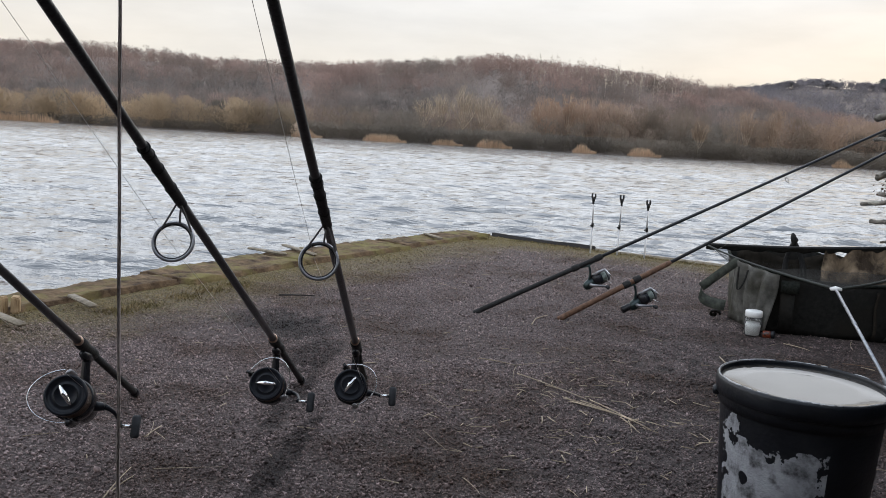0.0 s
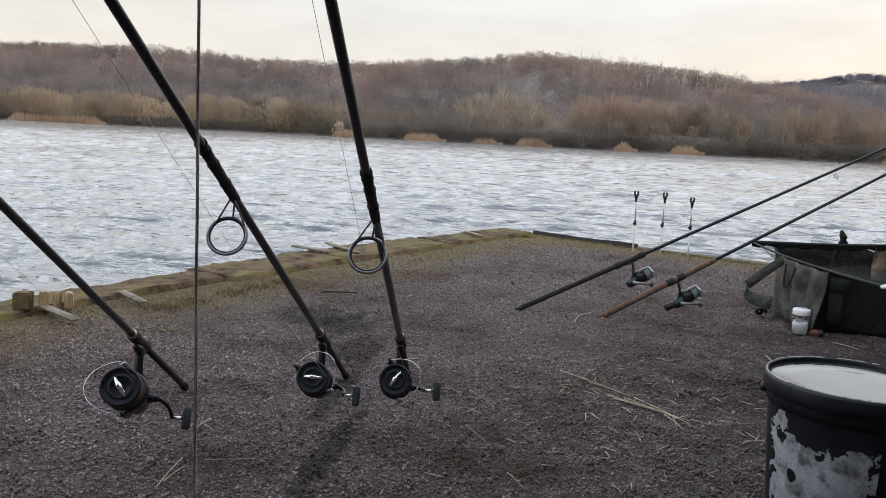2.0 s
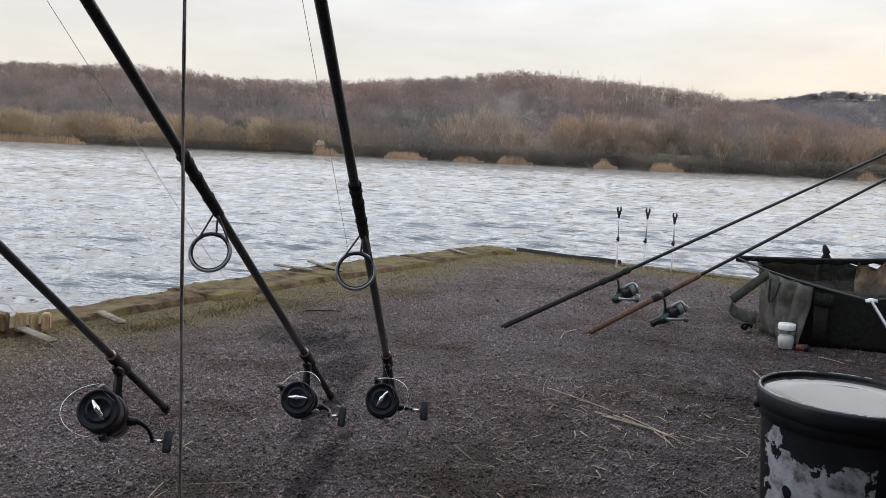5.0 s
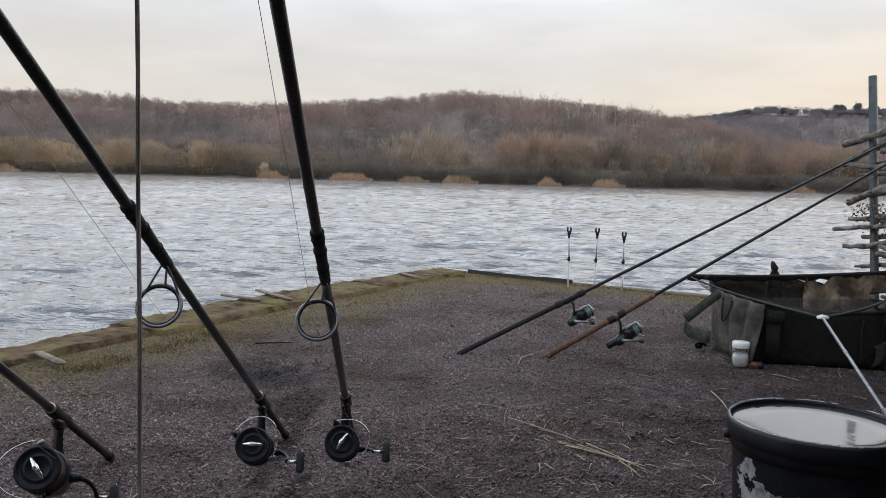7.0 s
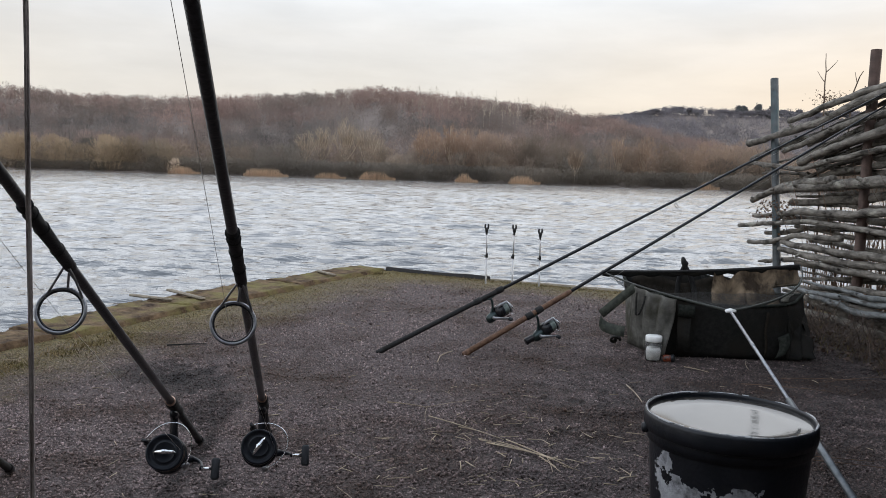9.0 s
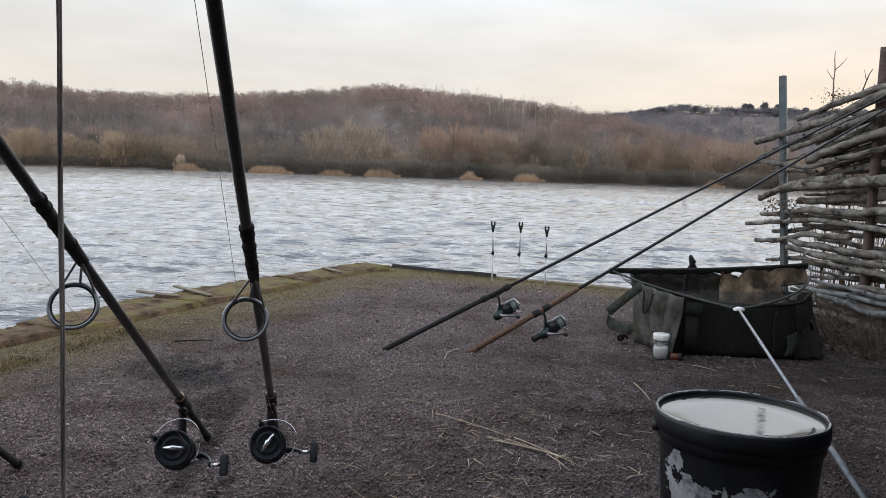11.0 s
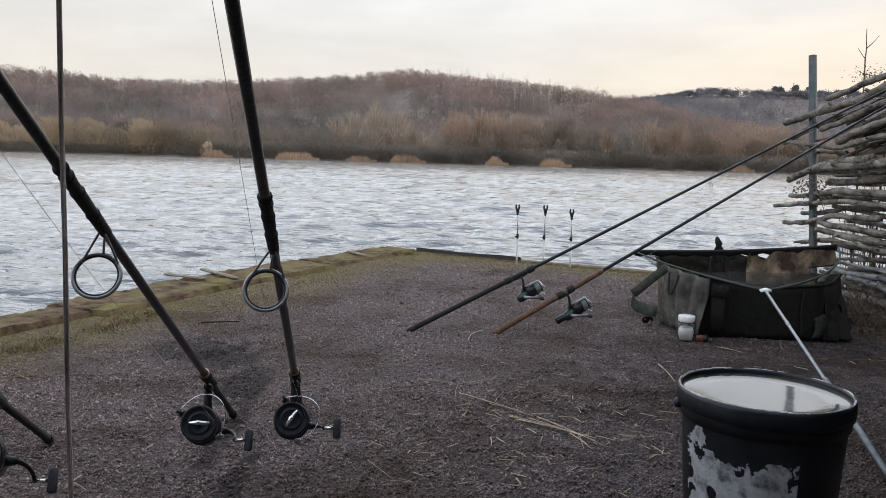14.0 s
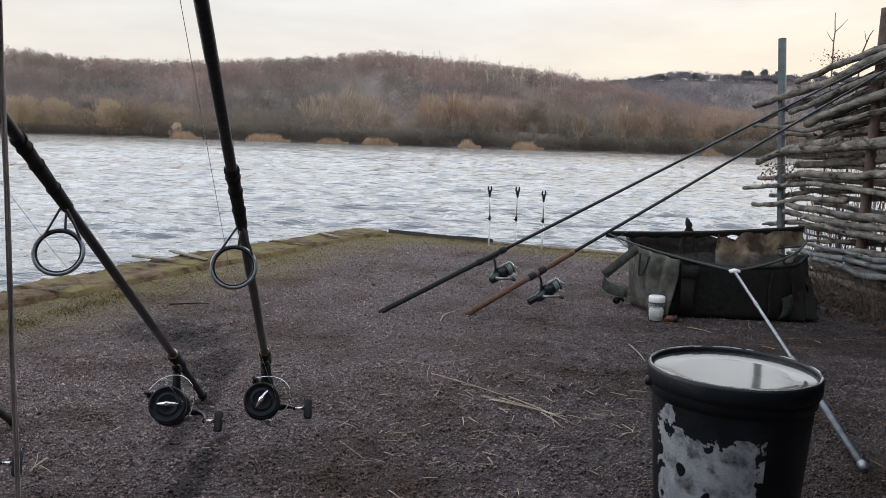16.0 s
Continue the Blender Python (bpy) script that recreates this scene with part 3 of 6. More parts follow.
gx = np.concatenate([np.linspace(-1600, -420, 12), np.linspace(-400, 400, 90), np.linspace(420, 1600, 12)])
gy = np.concatenate([np.linspace(-600, 235, 10), np.linspace(244, 300, 30), np.linspace(306, 900, 80), np.linspace(950, 2600, 10)])
GX, GY = np.meshgrid(gx, gy, indexing="ij")
k = (np.arange(len(gx) - 1)[:, None] * len(gy) + np.arange(len(gy) - 1)[None, :]).ravel()
hills = soup("ground_far", np.stack([GX, GY, land(GX, GY)], -1).reshape(-1, 3), np.stack([k, k + len(gy), k + len(gy) + 1, k + 1], -1), M_EARTH, smooth=True)
tagged(hills, "leaf-littered lake bank and wooded hills", "ground", kind="structure")

# ---- woods: bare winter trees, each a trunk with rising limbs and twigs ----


def set_tone(ob, values, hues=None):
    for key, val in (("tone", values), ("hue", np.zeros(len(values)) if hues is None else hues)):
        at = ob.data.attributes.new(key, "FLOAT", "POINT")
        at.data.foreach_set("value", np.asarray(val, np.float32))


def stands(x, y, seed, size):
    """Slow change over the land, about -1 to 1: stands of one kind of tree."""
    rng = np.random.RandomState(seed)
    v = np.zeros_like(x)
    for _ in range(6):
        a, k = rng.uniform(0, math.tau), math.tau / size * rng.uniform(0.6, 1.6)
        v += np.sin(k * (x * math.cos(a) + 0.45 * y * math.sin(a)) + rng.uniform(0, 6.28))
    return v / 2.4


def woods(name, x, y, height, spread, twigs, width, mat, label, low=0.15, seed=1, category="woodland", lift=0.0, mass=0.0, clumps=3):
    """One mesh of bare trees: trunks, dense inner crowns, and tapering twigs that make uneven crowns."""
    rng = np.random.RandomState(seed)
    n = len(x)
    z = land(x, y) - 0.2 + lift
    base = np.stack([x, y, z], -1)
    h = height * rng.uniform(0.72, 1.12, n)
    rad = h * spread * rng.uniform(0.75, 1.3, n)
    own = np.clip(0.47 + 0.15 * stands(x, y, seed + 500, 46) + rng.normal(0, 0.10, n), 0.02, 1)
    kind = np.clip(0.5 + 0.55 * stands(x, y, seed + 700, 70) + rng.normal(0, 0.16, n), 0, 1)

    def places(ids, inset):
        m = len(ids)
        az, lv = rng.uniform(0, math.tau, m), rng.uniform(0, 1, m) ** 0.8
        crown = np.sqrt(np.clip(1 - (lv * 1.65 - 0.70) ** 2, 0.03, 1))
        lump = 1 + 0.30 * np.sin(az * 3 + ids * 1.7) * np.sin(lv * 7 + ids)
        reach = rad[ids] * crown * np.sqrt(rng.uniform(0.05, 1, m)) * lump * inset
        top = low + (1 - low) * lv * (0.45 + 0.55 * inset)
        p = base[ids] + np.stack([np.cos(az) * reach, np.sin(az) * reach, h[ids] * top * rng.uniform(0.94, 1.04, m)], -1)
        return p, np.stack([np.cos(az) * crown, np.sin(az) * crown, 2.2 * lv - 0.7], -1)

    verts, tris, tones, hues, normals = [], [], [], [], []
    count = 0

    def add(v, f, tone, hue, nrm):
        nonlocal count
        verts.append(v)
        tris.append(f + count)
        tones.append(tone)
        hues.append(hue)
        normals.append(nrm)
        count += len(v)

    # the dense inner twigs of each crown: a few uneven clumps
    ball = np.array([(math.cos(q) * math.cos(e), math.sin(q) * math.cos(e), math.sin(e)) for e, q in [(math.pi / 2, 0)] + [(0.65, k * math.tau / 6) for k in range(6)] + [(-0.25, (k + 0.5) * math.tau / 6) for k in range(6)] + [(-1.1, 0)]])
    faces = [(0, 1 + k, 1 + (k + 1) % 6) for k in range(6)]
    for k in range(6):
        faces += [(1 + k, 7 + k, 1 + (k + 1) % 6), (7 + k, 7 + (k + 1) % 6, 1 + (k + 1) % 6), (7 + k, 13, 7 + (k + 1) % 6)]
    if mass > 0:
        cid = np.repeat(np.arange(n), clumps)
        cn = len(cid)
        ca, cl = rng.uniform(0, math.tau, cn), rng.uniform(0.0, 1, cn)
        mid = base[cid] + np.stack([np.cos(ca) * rad[cid] * 0.48 * (1 - 0.5 * cl), np.sin(ca) * rad[cid] * 0.48 * (1 - 0.5 * cl), h[cid] * (0.36 + 0.36 * cl)], -1)
        big = mass * np.stack([rad[cid] * 0.72, rad[cid] * 0.72, h[cid] * 0.27], -1) * rng.uniform(0.75, 1.15, (cn, 1))
        shape = ball[None] * big[:, None] * rng.uniform(0.72, 1.25, (cn, 14, 1))
        pts = mid[:, None] + shape
        pts[..., 2] = np.maximum(pts[..., 2], base[cid, 2][:, None])
        nrm = ball[None] * 0.40 + np.array([0, -0.45, 0.65])
        nrm = np.broadcast_to(nrm / np.linalg.norm(nrm, axis=-1, keepdims=True), pts.shape).reshape(-1, 3)
        add(pts.reshape(-1, 3), (14 * np.arange(cn)[:, None, None] + np.array(faces)[None]).reshape(-1, 3), np.repeat(own[cid] - 0.05, 14), np.repeat(kind[cid], 14), nrm)
    ids = np.repeat(np.arange(n), twigs)
    m = len(ids)
    tip, outward = places(ids, 1.0)
    grow = outward * 0.50 + rng.normal(0, 0.50, (m, 3)) + np.array([0, 0, 0.45])
    grow /= np.linalg.norm(grow, axis=1, keepdims=True)
    start = tip - grow * (h[ids] * rng.uniform(0.06, 0.16, m))[:, None]
    start[:, 2] = np.maximum(start[:, 2], base[ids, 2])
    side = np.cross(outward + rng.normal(0, 0.5, (m, 3)), grow)
    side *= (1.7 * width * rng.uniform(0.6, 1.3, m) / 2 / np.maximum(np.linalg.norm(side, axis=1), 0.05))[:, None]
    side[np.sum(np.cross(side, tip - start) * outward, axis=1) < 0] *= -1
    soft = 0.60 * outward + np.array([0, -0.42, 0.55])
    soft = np.repeat(soft / np.linalg.norm(soft, axis=1, keepdims=True), 3, axis=0)
    add(np.stack([start - side, start + side, tip], 1).reshape(-1, 3), np.arange(3 * m).reshape(-1, 3), np.repeat(own[ids], 3), np.repeat(kind[ids], 3), soft)
    tw, tz = h * 0.014, np.zeros(n)
    tv = np.stack([base + np.stack([-tw, tz, tz], -1), base + np.stack([tw, tz, tz], -1), base + np.stack([tz, -tw, tz], -1), base + np.stack([tz, tz, h * 0.85], -1)], 1).reshape(-1, 3)
    o = 4 * np.arange(n)[:, None]
    add(tv, np.concatenate([o + np.array([[0, 2, 3]]), o + np.array([[2, 1, 3]]), o + np.array([[1, 0, 3]])]), np.repeat(own, 4), np.repeat(kind, 4), np.tile((0.0, -0.8, 0.6), (4 * n, 1)))
    ob = soup(name, np.concatenate(verts), np.concatenate(tris), mat, smooth=True)
    ob.data.normals_split_custom_set_from_vertices(np.concatenate(normals).tolist())
    set_tone(ob, np.concatenate(tones), np.concatenate(hues))
    return tagged(ob, label, category, kind="stuff")


def scatter(n, u0, u1, y0, y1, seed):
    rng = np.random.RandomState(seed)
    u, y = rng.uniform(u0, u1, n), rng.uniform(y0, y1, n)
    return u * y, y


for seed, (name, n, box, hgt, spr, tw, wd, mat, label, low) in enumerate((
    ("shore_wood", 320, (-0.75, 0.72, 264, 296), 9.5, 0.46, 430, 0.10, M_TWIG_SHORE, "bare grey-brown trees along the far bank", 0.02),
    ("shore_scrub", 640, (-0.30, 0.72, 250.6, 260), 5.0, 0.70, 270, 0.10, M_TWIG_SCRUB, "dense leafless scrub at the water's edge", 0.0),
    ("shore_scrub", 200, (-0.75, -0.30, 251, 256), 3.2, 0.8, 180, 0.10, M_TWIG_SCRUB, "low leafless scrub under the far willows", 0.0),
    ("willow_wood", 40, (-0.74, -0.27, 254, 262), 10.4, 0.52, 1150, 0.10, M_TWIG_OLIVE, "round olive-brown bare willows on the far bank", 0.0),
    ("middle_wood", 1150, (-0.75, 0.72, 296, 400), 10.5, 0.48, 200, 0.13, M_TWIG_SLOPE, "bare dusky woodland on the lower slope", 0.02),
    ("slope_wood", 1500, (-0.75, 0.50, 400, 520), 10.0, 0.50, 140, 0.16, M_TWIG_HILL, "bare russet woodland on the hillside", 0.02),
    ("ridge_wood", 1250, (-0.75, 0.42, 515, 572), 8.5, 0.48, 130, 0.16, M_TWIG_HILL, "bare trees along the ridge", 0.05),
    ("birch_wood", 46, (0.015, 0.125, 272, 312), 15.0, 0.34, 480, 0.09, M_TWIG_ORANGE, "orange-brown birches behind the far bank", 0.05),
    ("tall_wood", 70, (0.10, 0.44, 262, 292), 14.5, 0.32, 520, 0.09, M_TWIG_TALL, "tall bare brown trees along the far bank", 0.05),
    ("far_wood", 1400, (0.18, 0.85, 575, 872), 9.5, 0.60, 90, 0.34, M_TWIG_HAZE, "woodland on a farther hill, tinted grey for haze", 0.05),
)):
    wx, wy = scatter(n, *box, seed + 20)
    woods(name, wx, wy, hgt, spr, tw, wd, mat, label, low, seed + 40)



def limbed_tree(x, y, height, width, limbs, bark, twig, seed, label, lift=0.0, twigs_each=26):
    """A bare tree whose limbs can be told apart: a trunk, limbs that fan upwards, boughs and fine twigs."""
    rnd = random.Random(seed)
    z = float(land(x, y)) + lift
    tree = thing("tree", pose(x, y, z), label, "tree", "bare trees on the far bank")
    r = height * 0.024
    fork = height * rnd.uniform(0.22, 0.32)
    bm = bmesh.new()
    tube(bm, [(0, 0, -0.5), (0, 0, fork * 0.6), (rnd.uniform(-0.2, 0.2), 0, fork * 1.1)], [r, r * 0.85, r * 0.6], 7)
    ends = []
    for k in range(limbs):
        f = (k + 0.5) / limbs * 2 - 1
        top = Vector((f * width * 0.5 * rnd.uniform(0.8, 1.1), rnd.uniform(-0.3, 0.3) * width * 0.5, height * (1 - 0.30 * f * f) * rnd.uniform(0.86, 1.0)))
        start = Vector((0, 0, fork * rnd.uniform(0.7, 1.05)))
        path = bezier(start, start.lerp(top, 0.45) + Vector((f * width * 0.10, 0, -height * 0.03)), top, 8)
        tube(bm, path, [r * 0.55 * (1 - 0.10 * i) for i in range(9)], 5)
        for i in (3, 4, 5, 6, 7):
            side = rnd.choice((-1, 1))
            tip = path[i] + Vector((side * rnd.uniform(0.3, 1.0) * width * 0.16, rnd.uniform(-0.1, 0.1) * width, height * rnd.uniform(0.10, 0.20)))
            tube(bm, bezier(path[i], path[i].lerp(tip, 0.5) + Vector((side * 0.12, 0, 0)), tip, 4), [r * 0.26, r * 0.22, r * 0.17, r * 0.12, r * 0.06], 4, False)
            ends += [tip, path[i].lerp(tip, 0.5)]
        ends += path[5:]
    trunk = part("trunk", bm, bark, tree)
    set_tone(trunk, [0.6] * len(trunk.data.vertices))
    v, t = [], []
    for e in ends:
        tone = rnd.uniform(0.35, 0.65)
        for _ in range(twigs_each):
            p = e + Vector((rnd.gauss(0, 0.055), rnd.gauss(0, 0.055), rnd.gauss(0, 0.04))) * width
            d = Vector((rnd.gauss(0, 0.5) + (p.x / width) * 0.7, rnd.gauss(0, 0.5), rnd.uniform(0.2, 1.1))).normalized() * height * rnd.uniform(0.04, 0.09)
            w = Vector((d.z, 0.2, -d.x)).normalized() * 0.045
            v += [p - w, p + w, p + d]
            t += [tone] * 3
    crown = soup("crown", v, np.arange(len(v)).reshape(-1, 3), twig, tree)
    set_tone(crown, t)
    return tree


for i, (u, y, h, w, n) in enumerate(((-0.118, 288, 13.5, 8.0, 6), (-0.098, 284, 15.5, 8.5, 7), (-0.070, 282, 17.5, 9.5, 8), (-0.045, 280, 16.0, 8.5, 7), (-0.030, 287, 12.5, 6.0, 5))):
    limbed_tree(u * y, y, h, w, n, M_LIMB, M_TWIG_PALE, 300 + i, "tall pale bare poplar above the far scrub", twigs_each=9)
limbed_tree(53.6, 257.0, 10.5, 6.0, 5, M_LIMBWHITE, M_TWIG_SHORE, 310, "bare tree with whitish limbs on the far bank", twigs_each=24)
for i, (u, y, h, w) in enumerate(((0.020, 284, 14.5, 5.5), (0.036, 290, 15.5, 6.0), (0.055, 282, 16.5, 6.5), (0.072, 287, 16.0, 6.0), (0.092, 284, 15.0, 6.0), (0.112, 291, 14.0, 5.0), (0.262, 270, 15.0, 5.5), (0.292, 268, 14.0, 5.5))):
    limbed_tree(u * y, y, h, w, 5, M_LIMB, M_TWIG_ORANGE if u < 0.2 else M_TWIG_TALL, 320 + i, "bare birch with orange-brown twigs on the far bank" if u < 0.2 else "tall bare brown tree on the far bank", twigs_each=14)
rng = np.random.RandomState(9)
sx_, sy_ = scatter(90, 0.0, 0.20, 420, 530, 91)
woods("pale_stems", sx_, sy_, 12.5, 0.10, 14, 0.12, M_LIMB, "pale slender trunks standing among the hillside wood", 0.55, 92)
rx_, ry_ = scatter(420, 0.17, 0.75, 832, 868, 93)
woods("far_ridge_wood", rx_, ry_, 8.5, 0.62, 90, 0.34, M_TWIG_HAZE, "trees along the farther ridge, tinted grey for haze", 0.0, 94, mass=0.75, clumps=3)
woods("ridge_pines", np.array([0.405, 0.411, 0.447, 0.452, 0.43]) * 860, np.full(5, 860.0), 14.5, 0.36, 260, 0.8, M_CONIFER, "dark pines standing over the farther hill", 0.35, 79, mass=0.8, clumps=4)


def reeds(name, u0, u1, height, n, seed):
    rng = np.random.RandomState(seed)
    y = rng.uniform(248.5, 251.5, n)
    x = rng.uniform(u0, u1, n) * 250 + 0.8
    edge = np.clip(np.minimum(x - u0 * 250, u1 * 250 - x) / 2.5, 0.35, 1)
    h = height * rng.uniform(0.6, 1.05, n) * edge
    base = np.stack([x, y, np.full(n, WATER)], -1)
    lean = np.stack([rng.normal(0, 0.25, n), rng.normal(0, 0.2, n), h], -1)
    side = np.stack([np.full(n, 0.09), np.zeros(n), np.zeros(n)], -1)
    v = np.stack([base - side, base + side, base + lean], 1).reshape(-1, 3)
    ob = soup(name, v, np.arange(3 * n).reshape(-1, 3), M_REED)
    set_tone(ob, np.repeat(rng.uniform(0.3, 0.7, n), 3))
    return tagged(ob, "bed of dry straw-coloured reeds at the far bank", "reeds", kind="stuff")


for i, (u0, u1, hh, n) in enumerate(((-0.72, -0.585, 3.0, 900), (-0.283, -0.246, 2.6, 420), (-0.194, -0.141, 2.6, 600), (-0.109, -0.072, 2.0, 400), (-0.056, -0.013, 2.7, 500), (0.060, 0.087, 3.0, 350), (0.125, 0.163, 2.8, 450), (0.36, 0.385, 2.8, 250))):
    reeds("reed_bed", u0, u1, hh, n, 100 + i)
woods("golden_bush", np.array([-0.272 * 250]), np.array([249.5]), 6.5, 0.33, 260, 0.2, M_REED, "golden leafy bush among the reeds", 0.0, 80, "bush", -0.5)

# ---- timber edging of the stand ----
edging = thing("timber_edging", pose(*stand(0.13, 3)), "mossy weathered sleepers edging the gravel stand", "edging", kind="structure")


def along(m_from, m_to):
    """A pose with x running from one place to another."""
    d = (Vector(m_to) - Vector(m_from))
    return Matrix.Translation((Vector(m_from) + Vector(m_to)) / 2) @ d.to_track_quat("X", "Z").to_matrix().to_4x4(), d.length


def local(parent, m):
    return parent.matrix_world.inverted() @ m


random.seed(3)
b0 = 0.0
for length in (1.2, 1.1, 0.9, 1.2, 1.4, 1.6, 2.4, 2.4):
    # the row bows out over the water in its middle
    bow0, bow1 = [float(np.interp(b, (0, 1.2, 2.3, 3.2, 4.4, 13), (0, 0.6, 1.0, 0.35, -0.9, -1.0))) for b in (b0, b0 + length)]
    m, d = along(stand(0.112 - 0.070 * bow0 + random.uniform(-0.010, 0.010), b0 + 0.004, -0.142), stand(0.112 - 0.070 * bow1, b0 + length - 0.004, -0.142))
    bm = bmesh.new()
    block(bm, (d, 0.27 + 0.14 * (bow0 + bow1) / 2, 0.33), local(edging, m), 0.012)
    bmesh.ops.subdivide_edges(bm, edges=[e for e in bm.edges if e.calc_length() > 0.5], cuts=60)
    bmesh.ops.subdivide_edges(bm, edges=[e for e in bm.edges if e.calc_length() > 0.2], cuts=8)
    for v in bm.verts:
        w = edging.matrix_world @ v.co
        v.co += Vector((noise.noise(w * 4) * 0.009 + noise.noise(w * 31) * 0.006, noise.noise(w * 4 + Vector((9, 0, 0))) * 0.009 + noise.noise(w * 31) * 0.007, noise.noise(w * 5 + Vector((0, 9, 0))) * 0.008 + noise.noise(w * 19) * 0.007 + noise.noise(w * 41) * 0.005))
    part("sleeper", bm, M_TIMBER, edging)
    b0 += length
for a0, a1, top, mat, name in ((0.26, 1.15, 0.028, M_DARKWOOD, "edge_board"), (1.15, 3.2, 0.012, M_BATTEN, "edge_board"), (3.2, 9.0, 0.012, M_DARKWOOD, "edge_board")):
    m, d = along(stand(a0, 0.0, top - 0.2), stand(a1, 0.0, top - 0.2))
    bm = bmesh.new()
    block(bm, (d, 0.028, 0.4), local(edging, m), 0.006)
    bmesh.ops.subdivide_edges(bm, edges=[e for e in bm.edges if e.calc_length() > 0.5], cuts=16)
    for v in bm.verts:
        w = edging.matrix_world @ v.co
        v.co += Vector((0, 0, noise.noise(w * 3) * 0.012))
    part(name, bm, mat, edging)
for p, q in (((-0.875, 2.97), (-0.70, 2.82)), ((-0.99, 2.62), (-0.765, 2.47)), ((-0.70, 4.62), (-0.44, 4.49)), ((-0.56, 4.86), (-0.28, 4.55)), ((0.20, 6.0), (0.34, 5.78)), ((-1.20, 2.22), (-1.0, 2.1))):
    m, d = along((*p, 0.036), (*q, 0.034))
    bm = bmesh.new()
    block(bm, (d, 0.032, 0.012), m, 0.003)
    batten = part("batten", bm, M_BATTEN)
    tagged(batten, "thin grey wooden batten nailed across the edging", "batten", "edging battens")
for x, y, sx, sy, h, turn, mat in ((-1.055, 2.60, 0.060, 0.06, 0.066, 20, M_TIMBER), (-0.992, 2.63, 0.034, 0.045, 0.066, 30, M_PALEWOOD), (-0.955, 2.655, 0.022, 0.04, 0.062, 12, M_PALEWOOD), (-0.922, 2.68, 0.030, 0.04, 0.058, 24, M_PALEWOOD)):
    bm = bmesh.new()
    block(bm, (sx, sy, h), pose(x, y, 0.022 + h / 2, 0, 2, turn), 0.005)
    for v in bm.verts:
        v.co += Vector((0, 0, 0.008 * noise.noise(v.co * 25)))
    tagged(part("post_stub", bm, mat, smooth=False), "sawn-off timber stub standing on the edging", "timber stub", "timber stubs")

# ---- carp rods: three leaning up towards the camera, butts on the gravel ----


def rod_pose(butt, through_, roll=0.0):
    """z along the rod, -y hanging down."""
    z = (Vector(through_) - Vector(butt)).normalized()
    up = (Vector((0, 0, 1)) - z * z.z).normalized()
    x = up.cross(z)
    m = Matrix((x, up, z)).transposed().to_4x4()
    return Matrix.Translation(butt) @ m @ pose(0, 0, 0, 0, 0, roll)


def rod_guide(rod, s, R, axis_r, tilt=0.0, swing=0.0):
    """A ring that hangs under the blank on three legs."""
    drop = axis_r + R * 1.58
    bm = bmesh.new()
    m = Matrix.Translation((0, -drop, s)) @ pose(0, 0, 0, tilt, 0, 0)
    torus(bm, R, R * 0.085, m, 44, 10)
    ring = part("guide", bm, M_GUIDE, rod, "round gunmetal line guide")
    bm = bmesh.new()
    torus(bm, R * 0.90, R * 0.05, m, 40, 8)
    part("guide_lining", bm, M_REEL, ring)
    for x in (-0.72, 0.72):
        bm = bmesh.new()
        tube(bm, bezier((x * R * 1.05, -drop + R * 0.64, s), (x * R * 0.52, -axis_r - R * 0.25, s + R * 0.55), (x * 0.16 * R, -axis_r * 0.8, s + R * 1.05)), R * 0.055, 8)
        part("leg", bm, M_GUIDE, ring)
    bm = bmesh.new()
    tube(bm, bezier((0, -drop + R, s), (0, -axis_r - R * 0.3, s + R * 0.3), (0, -axis_r * 0.9, s + R * 0.55)), R * 0.055, 8)
    part("leg", bm, M_GUIDE, ring)
    for o in (ring, *ring.children):
        o.data.transform(Matrix.Rotation(radians(swing), 4, 'Z'))
    return ring


